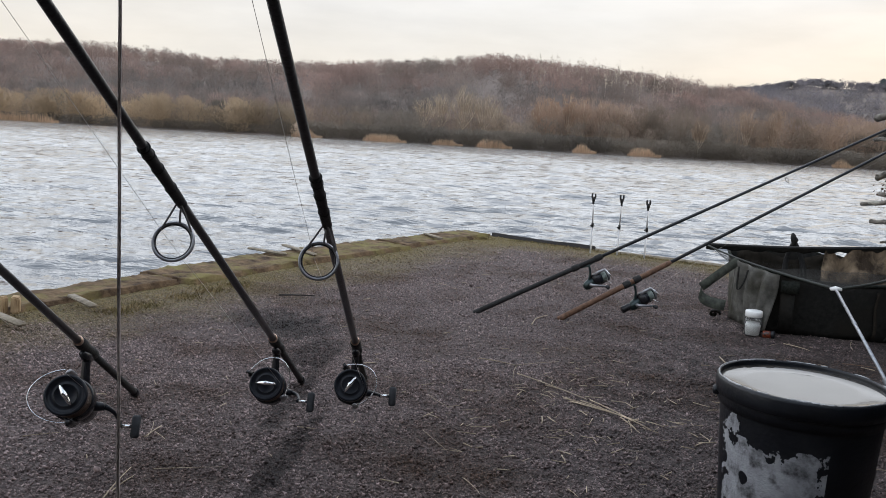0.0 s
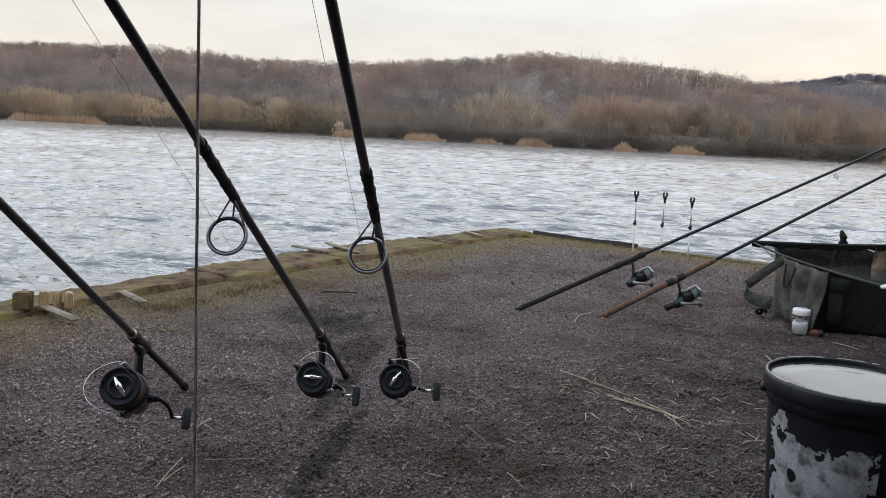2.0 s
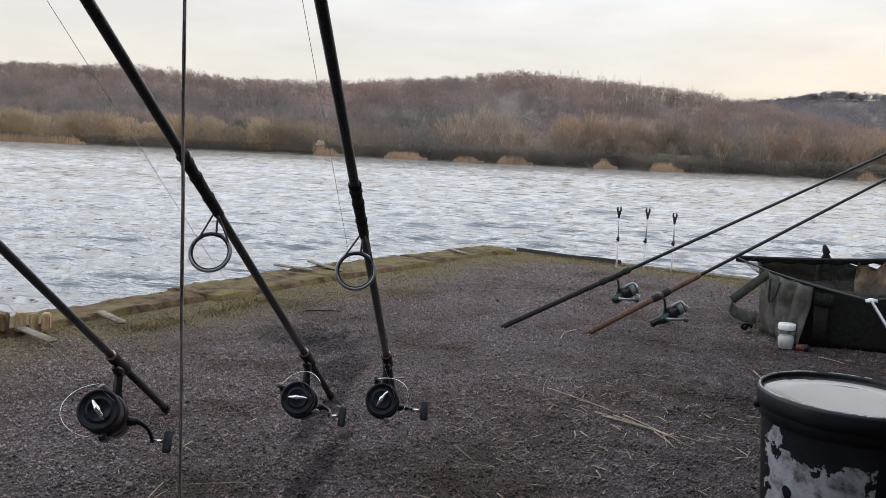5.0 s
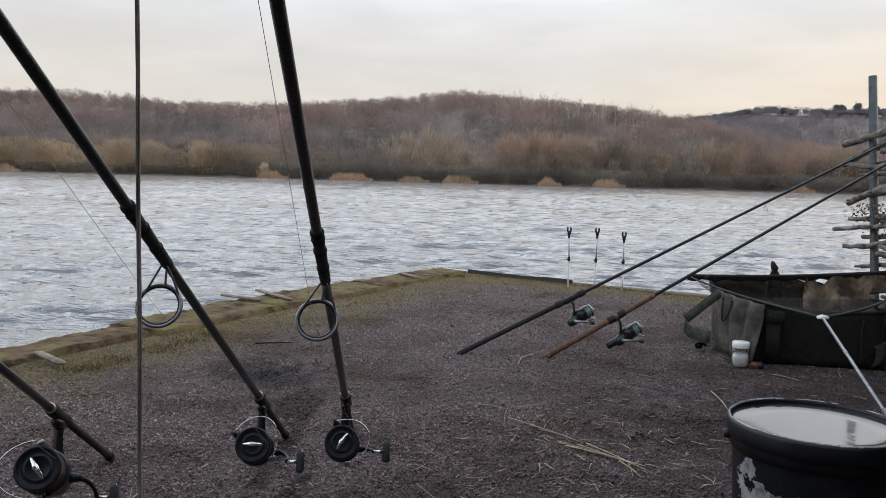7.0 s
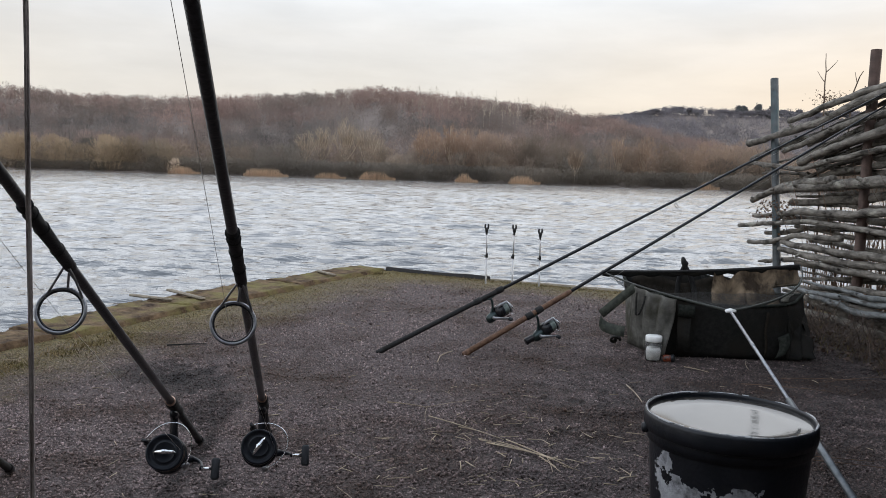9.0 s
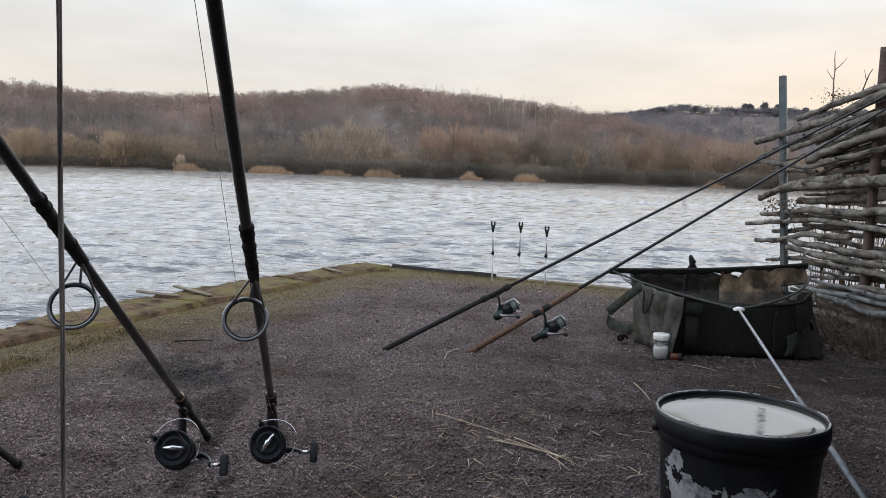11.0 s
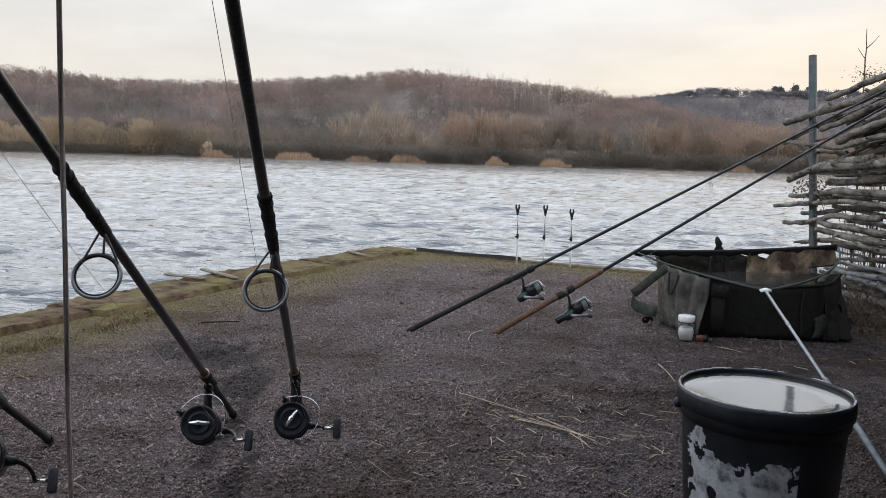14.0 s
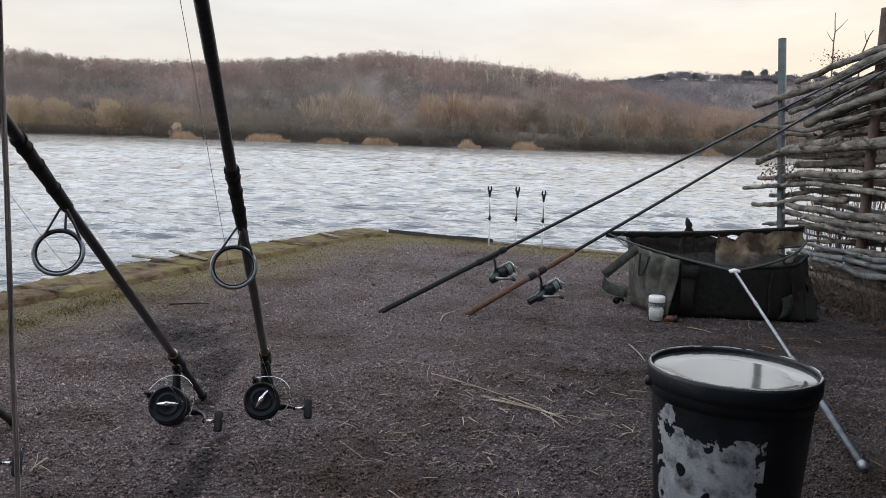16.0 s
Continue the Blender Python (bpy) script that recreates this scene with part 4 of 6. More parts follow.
def big_reel(rod, s, drop, rotor, clip, crank, spread=1.0, size=1.0):
    """A large fixed-spool reel under the seat: spool face towards the tip."""
    bm = bmesh.new()
    tube(bm, [(0, -0.012, s - 0.035), (0, -0.016, s), (0, -0.016, s + 0.03)], [0.006, 0.010, 0.006], 10)
    tube(bm, bezier((0, -0.014, s - 0.005), (0, -0.055, s - 0.012), (0, -drop + 0.015, s - 0.035), 8), [0.0095, 0.009, 0.009, 0.0095, 0.010, 0.012, 0.013, 0.014, 0.015], 12, flat=0.8)
    lathe(bm, [(0.0, -0.055), (0.020, -0.052), (0.028, -0.035), (0.030, -0.005), (0.026, 0.02), (0.018, 0.03)], 24, Matrix.Translation((0, -drop, s - 0.01)) @ Matrix.Diagonal((0.9, 1.1, 1, 1)))
    reel = part("reel", bm, M_REEL, rod, "large black fixed-spool reel")
    c = Matrix.Translation((0, -drop, s))
    bm = bmesh.new()
    lathe(bm, [(0.022, 0.010), (0.0345, 0.016), (0.0375, 0.030), (0.0375, 0.046), (0.035, 0.050), (0.030, 0.046)], 40, c)
    part("rotor", bm, M_REEL, reel)
    bm = bmesh.new()
    lathe(bm, [(0.0335, 0.046), (0.0335, 0.050), (0.0300, 0.052), (0.0285, 0.078), (0.0300, 0.082)], 40, c)
    part("wound_line", bm, M_LINE, reel, "brown line wound on the spool")
    bm = bmesh.new()
    lathe(bm, [(0.0285, 0.076), (0.0345, 0.083), (0.0362, 0.088), (0.0355, 0.092), (0.0325, 0.0935), (0.0305, 0.0915), (0.0285, 0.0885), (0.0215, 0.0878), (0.0205, 0.0892), (0.0185, 0.0892), (0.0175, 0.0875), (0.0, 0.0875)], 44, c)
    part("spool", bm, M_SPOOL, reel, "dark metal spool with a stepped face")
    bm = bmesh.new()
    torus(bm, 0.0195, 0.0006, c @ Matrix.Translation((0, 0, 0.0893)), 30, 6)
    part("drag_ring", bm, M_REEL, reel)
    # winged drag knob
    bm = bmesh.new()
    k = c @ pose(0, 0, 0.093, 0, 0, clip)
    wing = [(-0.021, 0.002, 0.0016), (-0.014, 0.004, 0.0034), (-0.005, 0.007, 0.0045), (0.0, 0.009, 0.0058), (0.005, 0.007, 0.0045), (0.014, 0.004, 0.0040), (0.021, 0.002, 0.0030)]
    tube(bm, [k @ Vector((x, 0, z)) for x, z, r in wing], [r for x, z, r in wing], 10)
    part("drag_knob", bm, M_CHROME, reel, "bright silver winged knob")
    # bail: arm on each side, roller and wire
    q = c @ pose(0, 0, 0, 0, 0, rotor)
    for sx in (1, -1):
        bm = bmesh.new()
        tube(bm, [q @ Vector((sx * 0.036, 0, 0.018)), q @ Vector((sx * 0.043, 0, 0.040)), q @ Vector((sx * 0.045, 0, 0.066)), q @ Vector((sx * 0.042, 0.004, 0.082))], [0.009, 0.0085, 0.007, 0.004], 10, flat=0.6)
        part("bail_arm", bm, M_REEL if sx > 0 else M_GUIDE, reel)
    bm = bmesh.new()
    tube(bm, [q @ Vector((0.040, 0.0, 0.084)), q @ Vector((0.052, 0.002, 0.086))], [0.0042, 0.0034], 12)
    part("line_roller", bm, M_REEL, reel)
    bm = bmesh.new()
    wire = []
    for i in range(25):
        a = math.pi * i / 24
        bulge = math.sin(a)
        wire.append(q @ Vector((0.046 * math.cos(a), -0.060 * spread * bulge, 0.084 + 0.012 * bulge)))
    tube(bm, wire, 0.0011, 8)
    part("bail_wire", bm, M_CHROME, reel, "thin bright bail wire")
    # crank on the side
    bm = bmesh.new()
    tube(bm, [c @ Vector((0.024, -0.004, 0.0)), c @ Vector((0.046, -0.004, 0.0))], [0.010, 0.007], 12)
    h0 = c @ Vector((0.046, -0.004, 0.0))
    arm = c @ pose(0.046, -0.004, 0, crank, 0, 0)
    tip = arm @ Vector((0.022, 0, 0.056))
    tube(bm, bezier(h0, arm @ Vector((0.022, 0, 0.012)), tip, 8), [0.0055, 0.0048, 0.0042, 0.0038, 0.0034, 0.0034, 0.0034, 0.0038, 0.0042], 10)
    hnd = part("crank", bm, M_SPOOL, reel)
    bm = bmesh.new()
    tube(bm, [tip, tip + Vector((0.020, 0, 0))], 0.0034, 10)
    part("crank_pin", bm, M_CHROME, reel)
    bm = bmesh.new()
    lathe(bm, [(0.0, -0.0215), (0.006, -0.021), (0.0085, -0.017), (0.0078, 0.0), (0.0085, 0.017), (0.006, 0.021), (0.0, 0.0215)], 16, Matrix.Translation(tip + Vector((0.0275, 0, 0))) @ pose(0, 0, 0, 90, 0, 0) @ Matrix.Diagonal((1, 0.8, 1, 1)))
    part("crank_knob", bm, M_RUBBER, reel, "dark rubber paddle knob")
    grow = Matrix.Translation((0, -0.012, s)) @ Matrix.Scale(size, 4) @ Matrix.Translation((0, 0.012, -s))
    for o in (reel, *reel.children):
        o.data.transform(grow)
    return reel


def carp_rod(butt, through_, rotor, clip, crank, label, seat=0.62, guide=1.50, roll=0.0, size=1.0):
    rod = thing("fishing_rod", rod_pose(butt, through_, roll), label, "fishing rod", "carp rods")
    bm = bmesh.new()
    lathe(bm, [(0.0, 0.0), (0.011, 0.001), (0.0118, 0.006), (0.0118, 0.03), (0.0105, 0.034)], 20)
    part("butt_cap", bm, M_BLACK, rod)
    bm = bmesh.new()
    tube(bm, [(0, 0, z) for z in (0.03, 0.18, 0.34, 0.5, seat - 0.06)], [0.0088, 0.0081, 0.0079, 0.0081, 0.0088], 20)
    part("handle", bm, M_FOAM, rod, "slim black handle")
    bm = bmesh.new()
    prof = [(0.0092, seat - 0.062), (0.0125, seat - 0.055), (0.0125, seat - 0.03), (0.0108, seat - 0.025), (0.0108, seat + 0.03), (0.0125, seat + 0.035), (0.0120, seat + 0.062), (0.0090, seat + 0.068)]
    lathe(bm, prof, 24)
    part("reel_seat", bm, M_FOAM, rod, "black threaded reel seat")
    bm = bmesh.new()
    lathe(bm, [(0.0086, seat + 0.066), (0.0102, seat + 0.069), (0.0102, seat + 0.077), (0.0084, seat + 0.080)], 24)
    part("trim_ring", bm, M_BRONZE, rod, "bronze trim ring")
    bm = bmesh.new()
    zs = [seat + 0.07, 0.9, 1.2, 1.45, 1.6, 1.8, 2.0, 2.4, 2.9, 3.3, 3.66]
    tube(bm, [(0, 0, z) for z in zs], [0.0073, 0.0069, 0.0063, 0.0056, 0.0053, 0.0050, 0.0046, 0.0040, 0.0032, 0.0023, 0.0014], 20)
    part("blank", bm, M_BLACK, rod, "glossy black carbon blank")
    bm = bmesh.new()
    tube(bm, [(0, 0, guide + z) for z in (0.012, 0.016, 0.062, 0.078, 0.10, 0.122, 0.135, 0.155, 0.175, 0.192)], [0.0056, 0.0065, 0.0068, 0.0062, 0.0066, 0.0068, 0.0061, 0.0066, 0.0064, 0.0051], 20)
    for z in (0.070, 0.128, 0.165, 0.182):
        torus(bm, 0.0063, 0.0012, pose(0, 0, guide + z, 14, 0, 0), 20, 8)
    part("whipping", bm, M_WHIP, rod, "thick black thread whipping")
    rod_guide(rod, guide, 0.0245, 0.0064, 0, -9)
    rod_guide(rod, 2.15, 0.012, 0.0058, 0)
    rod_guide(rod, 2.7, 0.011, 0.0042, 0)
    big_reel(rod, seat - 0.006, 0.102, rotor, clip, crank, size=size)
    bm = bmesh.new()
    tube(bm, [(0.03, -0.098, seat + 0.07), (-0.012, -0.0445, guide), (-0.002, -0.0248, 2.15), (0, -0.021, 2.7)], 0.00022, 5)
    part("fishing_line", bm, M_MONO, rod)
    return rod


def onward(p, d):
    return tuple(Vector(p) + Vector(d))


CARP = "black carp rod with a big-pit reel, leaning up from the gravel"
carp_rod((-0.111, 1.949, 0.008), onward((-0.111, 1.949, 0.008), (0.220, -0.861, 0.459)), -80, -55, 150, CARP, 0.551, 1.450, -2, 1.12)
carp_rod((0.282, 2.187, 0.008), onward((0.282, 2.187, 0.008), (0.127, -0.897, 0.423)), 150, 0, 25, CARP, 0.564, 1.465, -2)
carp_rod((0.455, 2.257, 0.010), onward((0.455, 2.257, 0.010), (0.1240, -0.9043, 0.4086)), 110, 58, 10, CARP, 0.560, 1.461, -2)

# ---- unseen shelter added behind the camera, assumed from leaning rods, to shade near things ----
bm = bmesh.new()
rows = []
for i in range(15):
    f = i / 14
    rows.append([Vector((0.75 - 2.0 * math.cos(math.pi * g / 18) * (1 - 0.12 * f), -0.10 - 2.5 * f, (1.80 * math.sin(math.pi * g / 18) ** 0.5) * math.cos(f * 1.25) + 0.02)) for g in range(19)])
sheet(bm, rows, 0.01)
tagged(part("wall_shelter", bm, M_CANVAS), "unseen dark green fishing shelter shading the near gravel", "shelter", kind="structure")

# out of view at the right, added only to shade the bucket's side
bm = bmesh.new()
sheet(bm, [[Vector((2.19 - 0.04 * math.sin(f * 5), 0.30 + 1.72 * f, z * (2.20 - 0.15 * f))) for z in (0.0, 0.25, 0.5, 0.75, 1.0)] for f in np.linspace(0, 1, 12)], 0.01)
tagged(part("wall_side", bm, M_CANVAS), "unseen dark green screen added to shade the right-hand gravel", "shelter", kind="structure")

# ---- cord near the rods ----
cord = thing("guy_cord", pose(0.7227, 0.1984, 0), "thin brown twisted guy cord hanging taut to the gravel", "cord")
for ph in (0, 1, 2):
    bm = bmesh.new()
    tube(bm, [(0.0006 * math.sin(z * 4) + 0.0004 * math.cos(z * 900 + ph * 2.1), 0.0004 * math.sin(z * 900 + ph * 2.1), z) for z in np.linspace(0.0, 1.7, 60)], 0.00040, 6)
    part("strand", bm, M_CORD, cord)

# ---- bucket ----
bucket = thing("bucket", pose(1.437, 1.445, 0), "black plastic bait bucket with a torn white label", "bucket")
bm = bmesh.new()
lathe(bm, [(0.0, 0.0), (0.122, 0.0), (0.126, 0.004), (0.1435, 0.262), (0.1435, 0.268), (0.149, 0.270), (0.149, 0.292), (0.146, 0.296), (0.140, 0.296), (0.1385, 0.262), (0.121, 0.012), (0.0, 0.010)], 72)
part("body", bm, M_BUCKET, bucket)
bm = bmesh.new()
lathe(bm, [(0.1495, 0.286), (0.1535, 0.288), (0.1545, 0.300), (0.1545, 0.315), (0.1525, 0.320), (0.1490, 0.3215), (0.1470, 0.319), (0.1462, 0.3155), (0.1455, 0.304), (0.142, 0.303)], 72)
lid = part("lid_rim", bm, M_BUCKET, bucket, "black ridged lid rim")
bm = bmesh.new()
lathe(bm, [(0.0, 0.3088), (0.10, 0.3090), (0.1425, 0.3098), (0.1458, 0.3115), (0.1458, 0.305), (0.0, 0.305)], 60)
part("lid_panel", bm, M_LID, bucket, "wet pale lid panel reflecting the sky")
for i in range(30):
    a0 = random.uniform(0, math.tau)
    bm = bmesh.new()
    rr_ = random.choice((0.1472, 0.1495, 0.1515))
    arc = [(rr_ * math.cos(a0 + t), rr_ * math.sin(a0 + t), 0.3212) for t in np.linspace(0, random.uniform(0.04, 0.34), 6)]
    tube(bm, arc, random.uniform(0.0006, 0.0017), 6, flat=0.7)
    part("worn_edge", bm, M_SCUFF, lid)
for a0, a1 in ((62, 84), (92, 118), (128, 140), (150, 176), (184, 196), (20, 34), (-14, 4), (-40, -24)):
    bm = bmesh.new()
    tube(bm, [(0.1502 * math.cos(radians(a)), 0.1502 * math.sin(radians(a)), 0.3213) for a in np.linspace(a0, a1, 10)], [0.0008, 0.0014, 0.0017, 0.0018, 0.0016, 0.0018, 0.0018, 0.0015, 0.0013, 0.0007], 6, flat=0.6)
    part("worn_edge", bm, M_SCUFF, lid)
for a in (172, -8):
    bm = bmesh.new()
    m = pose(0, 0, 0, 0, 0, a) @ Matrix.Translation((0.152, 0, 0.285)) @ pose(0, 0, 0, 0, 90, 0)
    lathe(bm, [(0.0, 0.008), (0.008, 0.007), (0.0095, 0.003), (0.0095, -0.006)], 16, m)
    part("handle_ear", bm, M_BUCKET, bucket)


def torn_label(a0, a1, z0, z1, seed, cut):
    """Thin paper left on the bucket's side: a curved patch with ragged edges and holes."""
    bm = bmesh.new()
    na_, nz_ = int((a1 - a0) / 0.5), int((z1 - z0) / 0.0012)
    vs_ = {}
    for i in range(na_):
        for j in range(nz_):
            fa, fz = i / na_, j / nz_
            p = Vector((fa * (a1 - a0) * 0.0025, fz * (z1 - z0), seed))
            n = noise.fractal(Vector((p.x * 38, p.y * 38, seed)), 0.8, 2.1, 5)
            edge = min(fa, 1 - fa) * (a1 - a0) * 0.0025 / 0.035, min(fz, 1 - fz) * (z1 - z0) / 0.035
            holes = noise.noise(Vector((p.x * 21, p.y * 21, seed + 4)))
            if n * 0.5 + 0.55 * min(1, min(edge)) < cut or holes > 0.36:
                continue
            q = []
            for di, dj in ((0, 0), (1, 0), (1, 1), (0, 1)):
                key = (i + di, j + dj)
                if key not in vs_:
                    a, z = radians(a0 + (a1 - a0) * key[0] / na_), z0 + (z1 - z0) * key[1] / nz_
                    r = 0.126 + (z - 0.004) * 0.0175 / 0.258 + 0.0006
                    vs_[key] = bm.verts.new((r * math.cos(a), r * math.sin(a), z))
                q.append(vs_[key])
            bm.faces.new(q)
    return bm


part("label", torn_label(186, 274, 0.05, 0.228, 2.0, 0.14), M_PAPER, bucket, "torn scuffed white label")
part("label", torn_label(186, 208, 0.222, 0.264, 7.0, 0.02), M_PAPER, bucket, "small torn white scrap")

# ---- landing net lying on the cradle ----
net = thing("landing_net", pose(1.884, 1.752, 0), "landing net with an alloy pole, resting on the cradle", "landing net")
NP = Vector((1.884, 1.752, 0))
SPREAD, TIPL, TIPR = Vector((2.10, 3.09, 0.258)) - NP, Vector((1.80, 3.95, 0.308)) - NP, Vector((2.765, 3.90, 0.365)) - NP
foot = Vector((0, 0, 0.012))
bm = bmesh.new()
tube(bm, [foot, foot.lerp(SPREAD, 0.42)], 0.0095, 16)
part("pole_lower", bm, M_ALLOYGREY, net, "grey lower pole section")
bm = bmesh.new()
tube(bm, [foot.lerp(SPREAD, -0.012), foot.lerp(SPREAD, 0.004)], [0.009, 0.0118], 16)
part("pole_cap", bm, M_GUIDE, net)
bm = bmesh.new()
tube(bm, [foot.lerp(SPREAD, 0.41), foot.lerp(SPREAD, 0.99)], 0.0056, 16)
part("pole_upper", bm, M_ALLOY, net, "bright alloy upper pole")
bm = bmesh.new()
tube(bm, [foot.lerp(SPREAD, 0.73), foot.lerp(SPREAD, 0.755)], 0.0068, 14)
part("collar", bm, M_ALLOY, net)
bm = bmesh.new()
tube(bm, [SPREAD + Vector((-0.022, -0.006, 0)), SPREAD + Vector((0, 0.0, 0.003)), SPREAD + Vector((0.022, 0.002, 0))], [0.007, 0.010, 0.007], 12, flat=0.6)
part("spreader_block", bm, M_WHITE, net, "pale plastic spreader block")
armL = bezier(SPREAD, (SPREAD + TIPL) / 2 + Vector((-0.10, -0.05, 0.0)), TIPL, 16)
armR = bezier(SPREAD, (SPREAD + TIPR) / 2 + Vector((0.16, -0.10, -0.03)), TIPR, 16)
for pts in (armL, armR):
    bm = bmesh.new()
    tube(bm, pts, [0.0056 - 0.0020 * i / 16 for i in range(17)], 10)
    part("arm", bm, M_NETCORD, net, "dark green bowed net arm")
bm = bmesh.new()
tube(bm, [TIPL.lerp(TIPR, i / 10) + Vector((0, 0, -0.012 * math.sin(math.pi * i / 10))) for i in range(11)], 0.0075, 8)
part("tip_cord", bm, M_FOAM, net)
bm = bmesh.new()
rim = [TIPL.lerp(TIPR, k / 30) + Vector((0, 0.002, -0.012 * math.sin(math.pi * k / 30))) for k in range(31)]
sheet(bm, [[p + Vector((0, 0, -0.022 - 0.006 * math.sin(k * 1.9))), p + Vector((0, 0, 0.006))] for k, p in enumerate(rim)], 0.004)
part("hem", bm, M_CANVAS, net, "dark fabric hem along the tip cord")


def net_point(u, v):
    """u across from arm to arm, v from the block to the tips; the mesh sags into the cradle."""
    i = min(int(v * 16), 15)
    f = v * 16 - i
    a, b = armL[i].lerp(armL[i + 1], f), armR[i].lerp(armR[i + 1], f)
    p = a.lerp(b, u)
    dip = max(0.0, min(1.0, (v - 0.42) / 0.2))
    sag = (math.sin(math.pi * u) ** 0.6) * dip * (0.05 + 0.15 * math.sin(math.pi * min(1, v * 0.8 + 0.1)))
    return Vector((p.x, p.y, max(p.z - sag - 0.010 * noise.noise(p * 9), 0.035)))


bm = bmesh.new()
for i in range(0, 101):
    tube(bm, [net_point(i / 100, v) for v in np.linspace(0.03, 1, 16)], 0.00028, 3, False)
for j in range(0, 101):
    tube(bm, [net_point(u, 0.03 + 0.97 * j / 100) for u in np.linspace(0, 1, 16)], 0.00028, 3, False)
part("mesh", bm, M_NETMESH, net, "fine dark brown-green mesh")


def heap_point(a, f):
    """The slack bag of the net, hanging from the tip cord into the cradle in folds."""
    top = TIPL.lerp(TIPR, 0.57 + 0.42 * a)
    fold = (0.062 * math.sin(a * 15 + 2 * f) + 0.034 * math.sin(a * 34 + 5 * f)) * min(1.0, 1.6 * f)
    droop = 0.050 * math.exp(-((a - 0.17) / 0.08) ** 2)
    p = Vector((top.x - 0.10 * f * (1 - a), top.y - 0.50 * f ** 1.5 + fold, top.z - droop - 0.010 - 0.25 * math.sin(f * 1.45) + 0.45 * fold))
    p += Vector((0.008, 0.010, 0.014)) * noise.noise(Vector((a * 12, f * 9, 2.0))) * min(1.0, 2 * f)
    p.z = max(p.z, 0.03 + 0.02 * math.sin(a * 23) ** 2)
    p.y = max(p.y, 1.76 + 0.02 * math.sin(a * 31))
    p.x = min(p.x, 0.72 + (0.16 if p.z > 0.27 else 0.0))
    return p


bm = bmesh.new()
cloth(bm, [[heap_point(i / 80, f) for i in range(81)] for f in np.linspace(0, 1, 30)], (0, 0.0015, -0.0008))
part("mesh_bag", bm, M_NETBAG, net, "gathered brown net bag")
# ---- cradle: an open fabric box ----
cradle = thing("carp_cradle", pose(2.25, 3.72, 0), "open olive fabric carp cradle standing on the gravel", "cradle")
CP = Vector((2.25, 3.72, 0))
foot_plan = [Vector(p) - CP for p in ((1.925, 3.425, 0.004), (2.47, 3.385, 0.004), (2.68, 3.60, 0.004), (2.66, 4.02, 0.004), (2.32, 4.03, 0.004), (1.98, 4.04, 0.004), (1.87, 3.70, 0.004))]
rim_plan = [Vector(p) - CP for p in ((1.925, 3.41, 0.270), (2.455, 3.375, 0.242), (2.66, 3.64, 0.255), (2.66, 4.06, 0.215), (2.34, 4.08, 0.292), (1.93, 4.06, 0.285), (1.868, 3.63, 0.270))]
for i in range(7):
    j = (i + 1) % 7
    rows = []
    for r in range(9):
        f = r / 8
        row = []
        for c in range(13):
            g = c / 12
            p = foot_plan[i].lerp(foot_plan[j], g).lerp(rim_plan[i].lerp(rim_plan[j], g), f)
            out = (p - Vector((0, 0, p.z))).normalized()
            p = p + out * (0.012 * math.sin(math.pi * f) * math.sin(math.pi * g) + 0.010 * noise.noise(p * 8) * math.sin(math.pi * g))
            p.z -= 0.025 * math.sin(math.pi * g) * f * (1 if i == 0 else 0.4)
            row.append(p)
        rows.append(row)
    bm = bmesh.new()
    sheet(bm, rows, 0.006)
    part("side_panel", bm, M_CANVASGREY if i in (6, 5) else M_CANVAS, cradle)
    bm = bmesh.new()
    tube(bm, [p + Vector((0, 0, 0.003)) for p in rows[-1]], 0.007, 8)
    part("rim_piping", bm, M_STRAP, cradle)
bm = bmesh.new()
vs_ = [bm.verts.new(p + Vector((0, 0, 0.006))) for p in foot_plan]
bm.faces.new(vs_)
bmesh.ops.solidify(bm, geom=bm.faces[:], thickness=0.008)
part("base_mat", bm, M_CANVAS, cradle)


def band(pts, width, across, thick, mat, name, parent, label=""):
    bm = bmesh.new()
    w = Vector(across).normalized() * width / 2
    sheet(bm, [[Vector(p) - w, Vector(p) + w] for p in pts], thick)
    return part(name, bm, mat, parent, label)


# wide strap hanging from the end, doubled back on the gravel
strap = bezier((-0.395, -0.17, 0.288), (-0.46, -0.14, 0.225), (-0.530, -0.11, 0.150), 8)
band(strap, 0.038, (0.60, -0.33, -0.73), 0.003, M_OLIVE, "strap", cradle, "wide olive carrying strap")
band(bezier(strap[-1], (-0.560, -0.11, 0.085), (-0.430, -0.15, 0.080), 10), 0.050, (0.25, 0.45, 0.86), 0.004, M_OLIVE, "strap", cradle)
band([Vector((-0.450 + (0.030 - 0.0016 * k) * math.cos(k * 0.55), -0.06, 0.026 + (0.020 - 0.001 * k) * math.sin(k * 0.55))) for k in range(19)], 0.055, (0.3, 0.95, 0), 0.006, M_CANVAS, "strap_roll", cradle, "rolled end of the strap on the gravel")
# faded end panel, sagging in folds over the corner
rows = []
for r in range(15):
    f = r / 14
    row = []
    for c in range(25):
        g = c / 24
        left, right = Vector((-0.392 + 0.03 * f, -0.190, 0.292 - 0.262 * f)), Vector((-0.262 - 0.035 * f, -0.352, 0.262 - 0.240 * f))
        p = left.lerp(right, g)
        out = Vector((-0.78, -0.62, 0))
        deep = 0.016 * math.sin(g * 17 + 2.5 * f) * math.sin(math.pi * min(1, f * 1.15 + 0.08)) + 0.010 * math.sin(g * 31 - 3 * f) * f + 0.010 * noise.noise(Vector((g * 5, f * 4, 6)))
        p = p + out * (0.020 + 0.018 * math.sin(math.pi * g) + deep)
        p.z = max(p.z, 0.010)
        row.append(p)
    rows.append(row)
bm = bmesh.new()
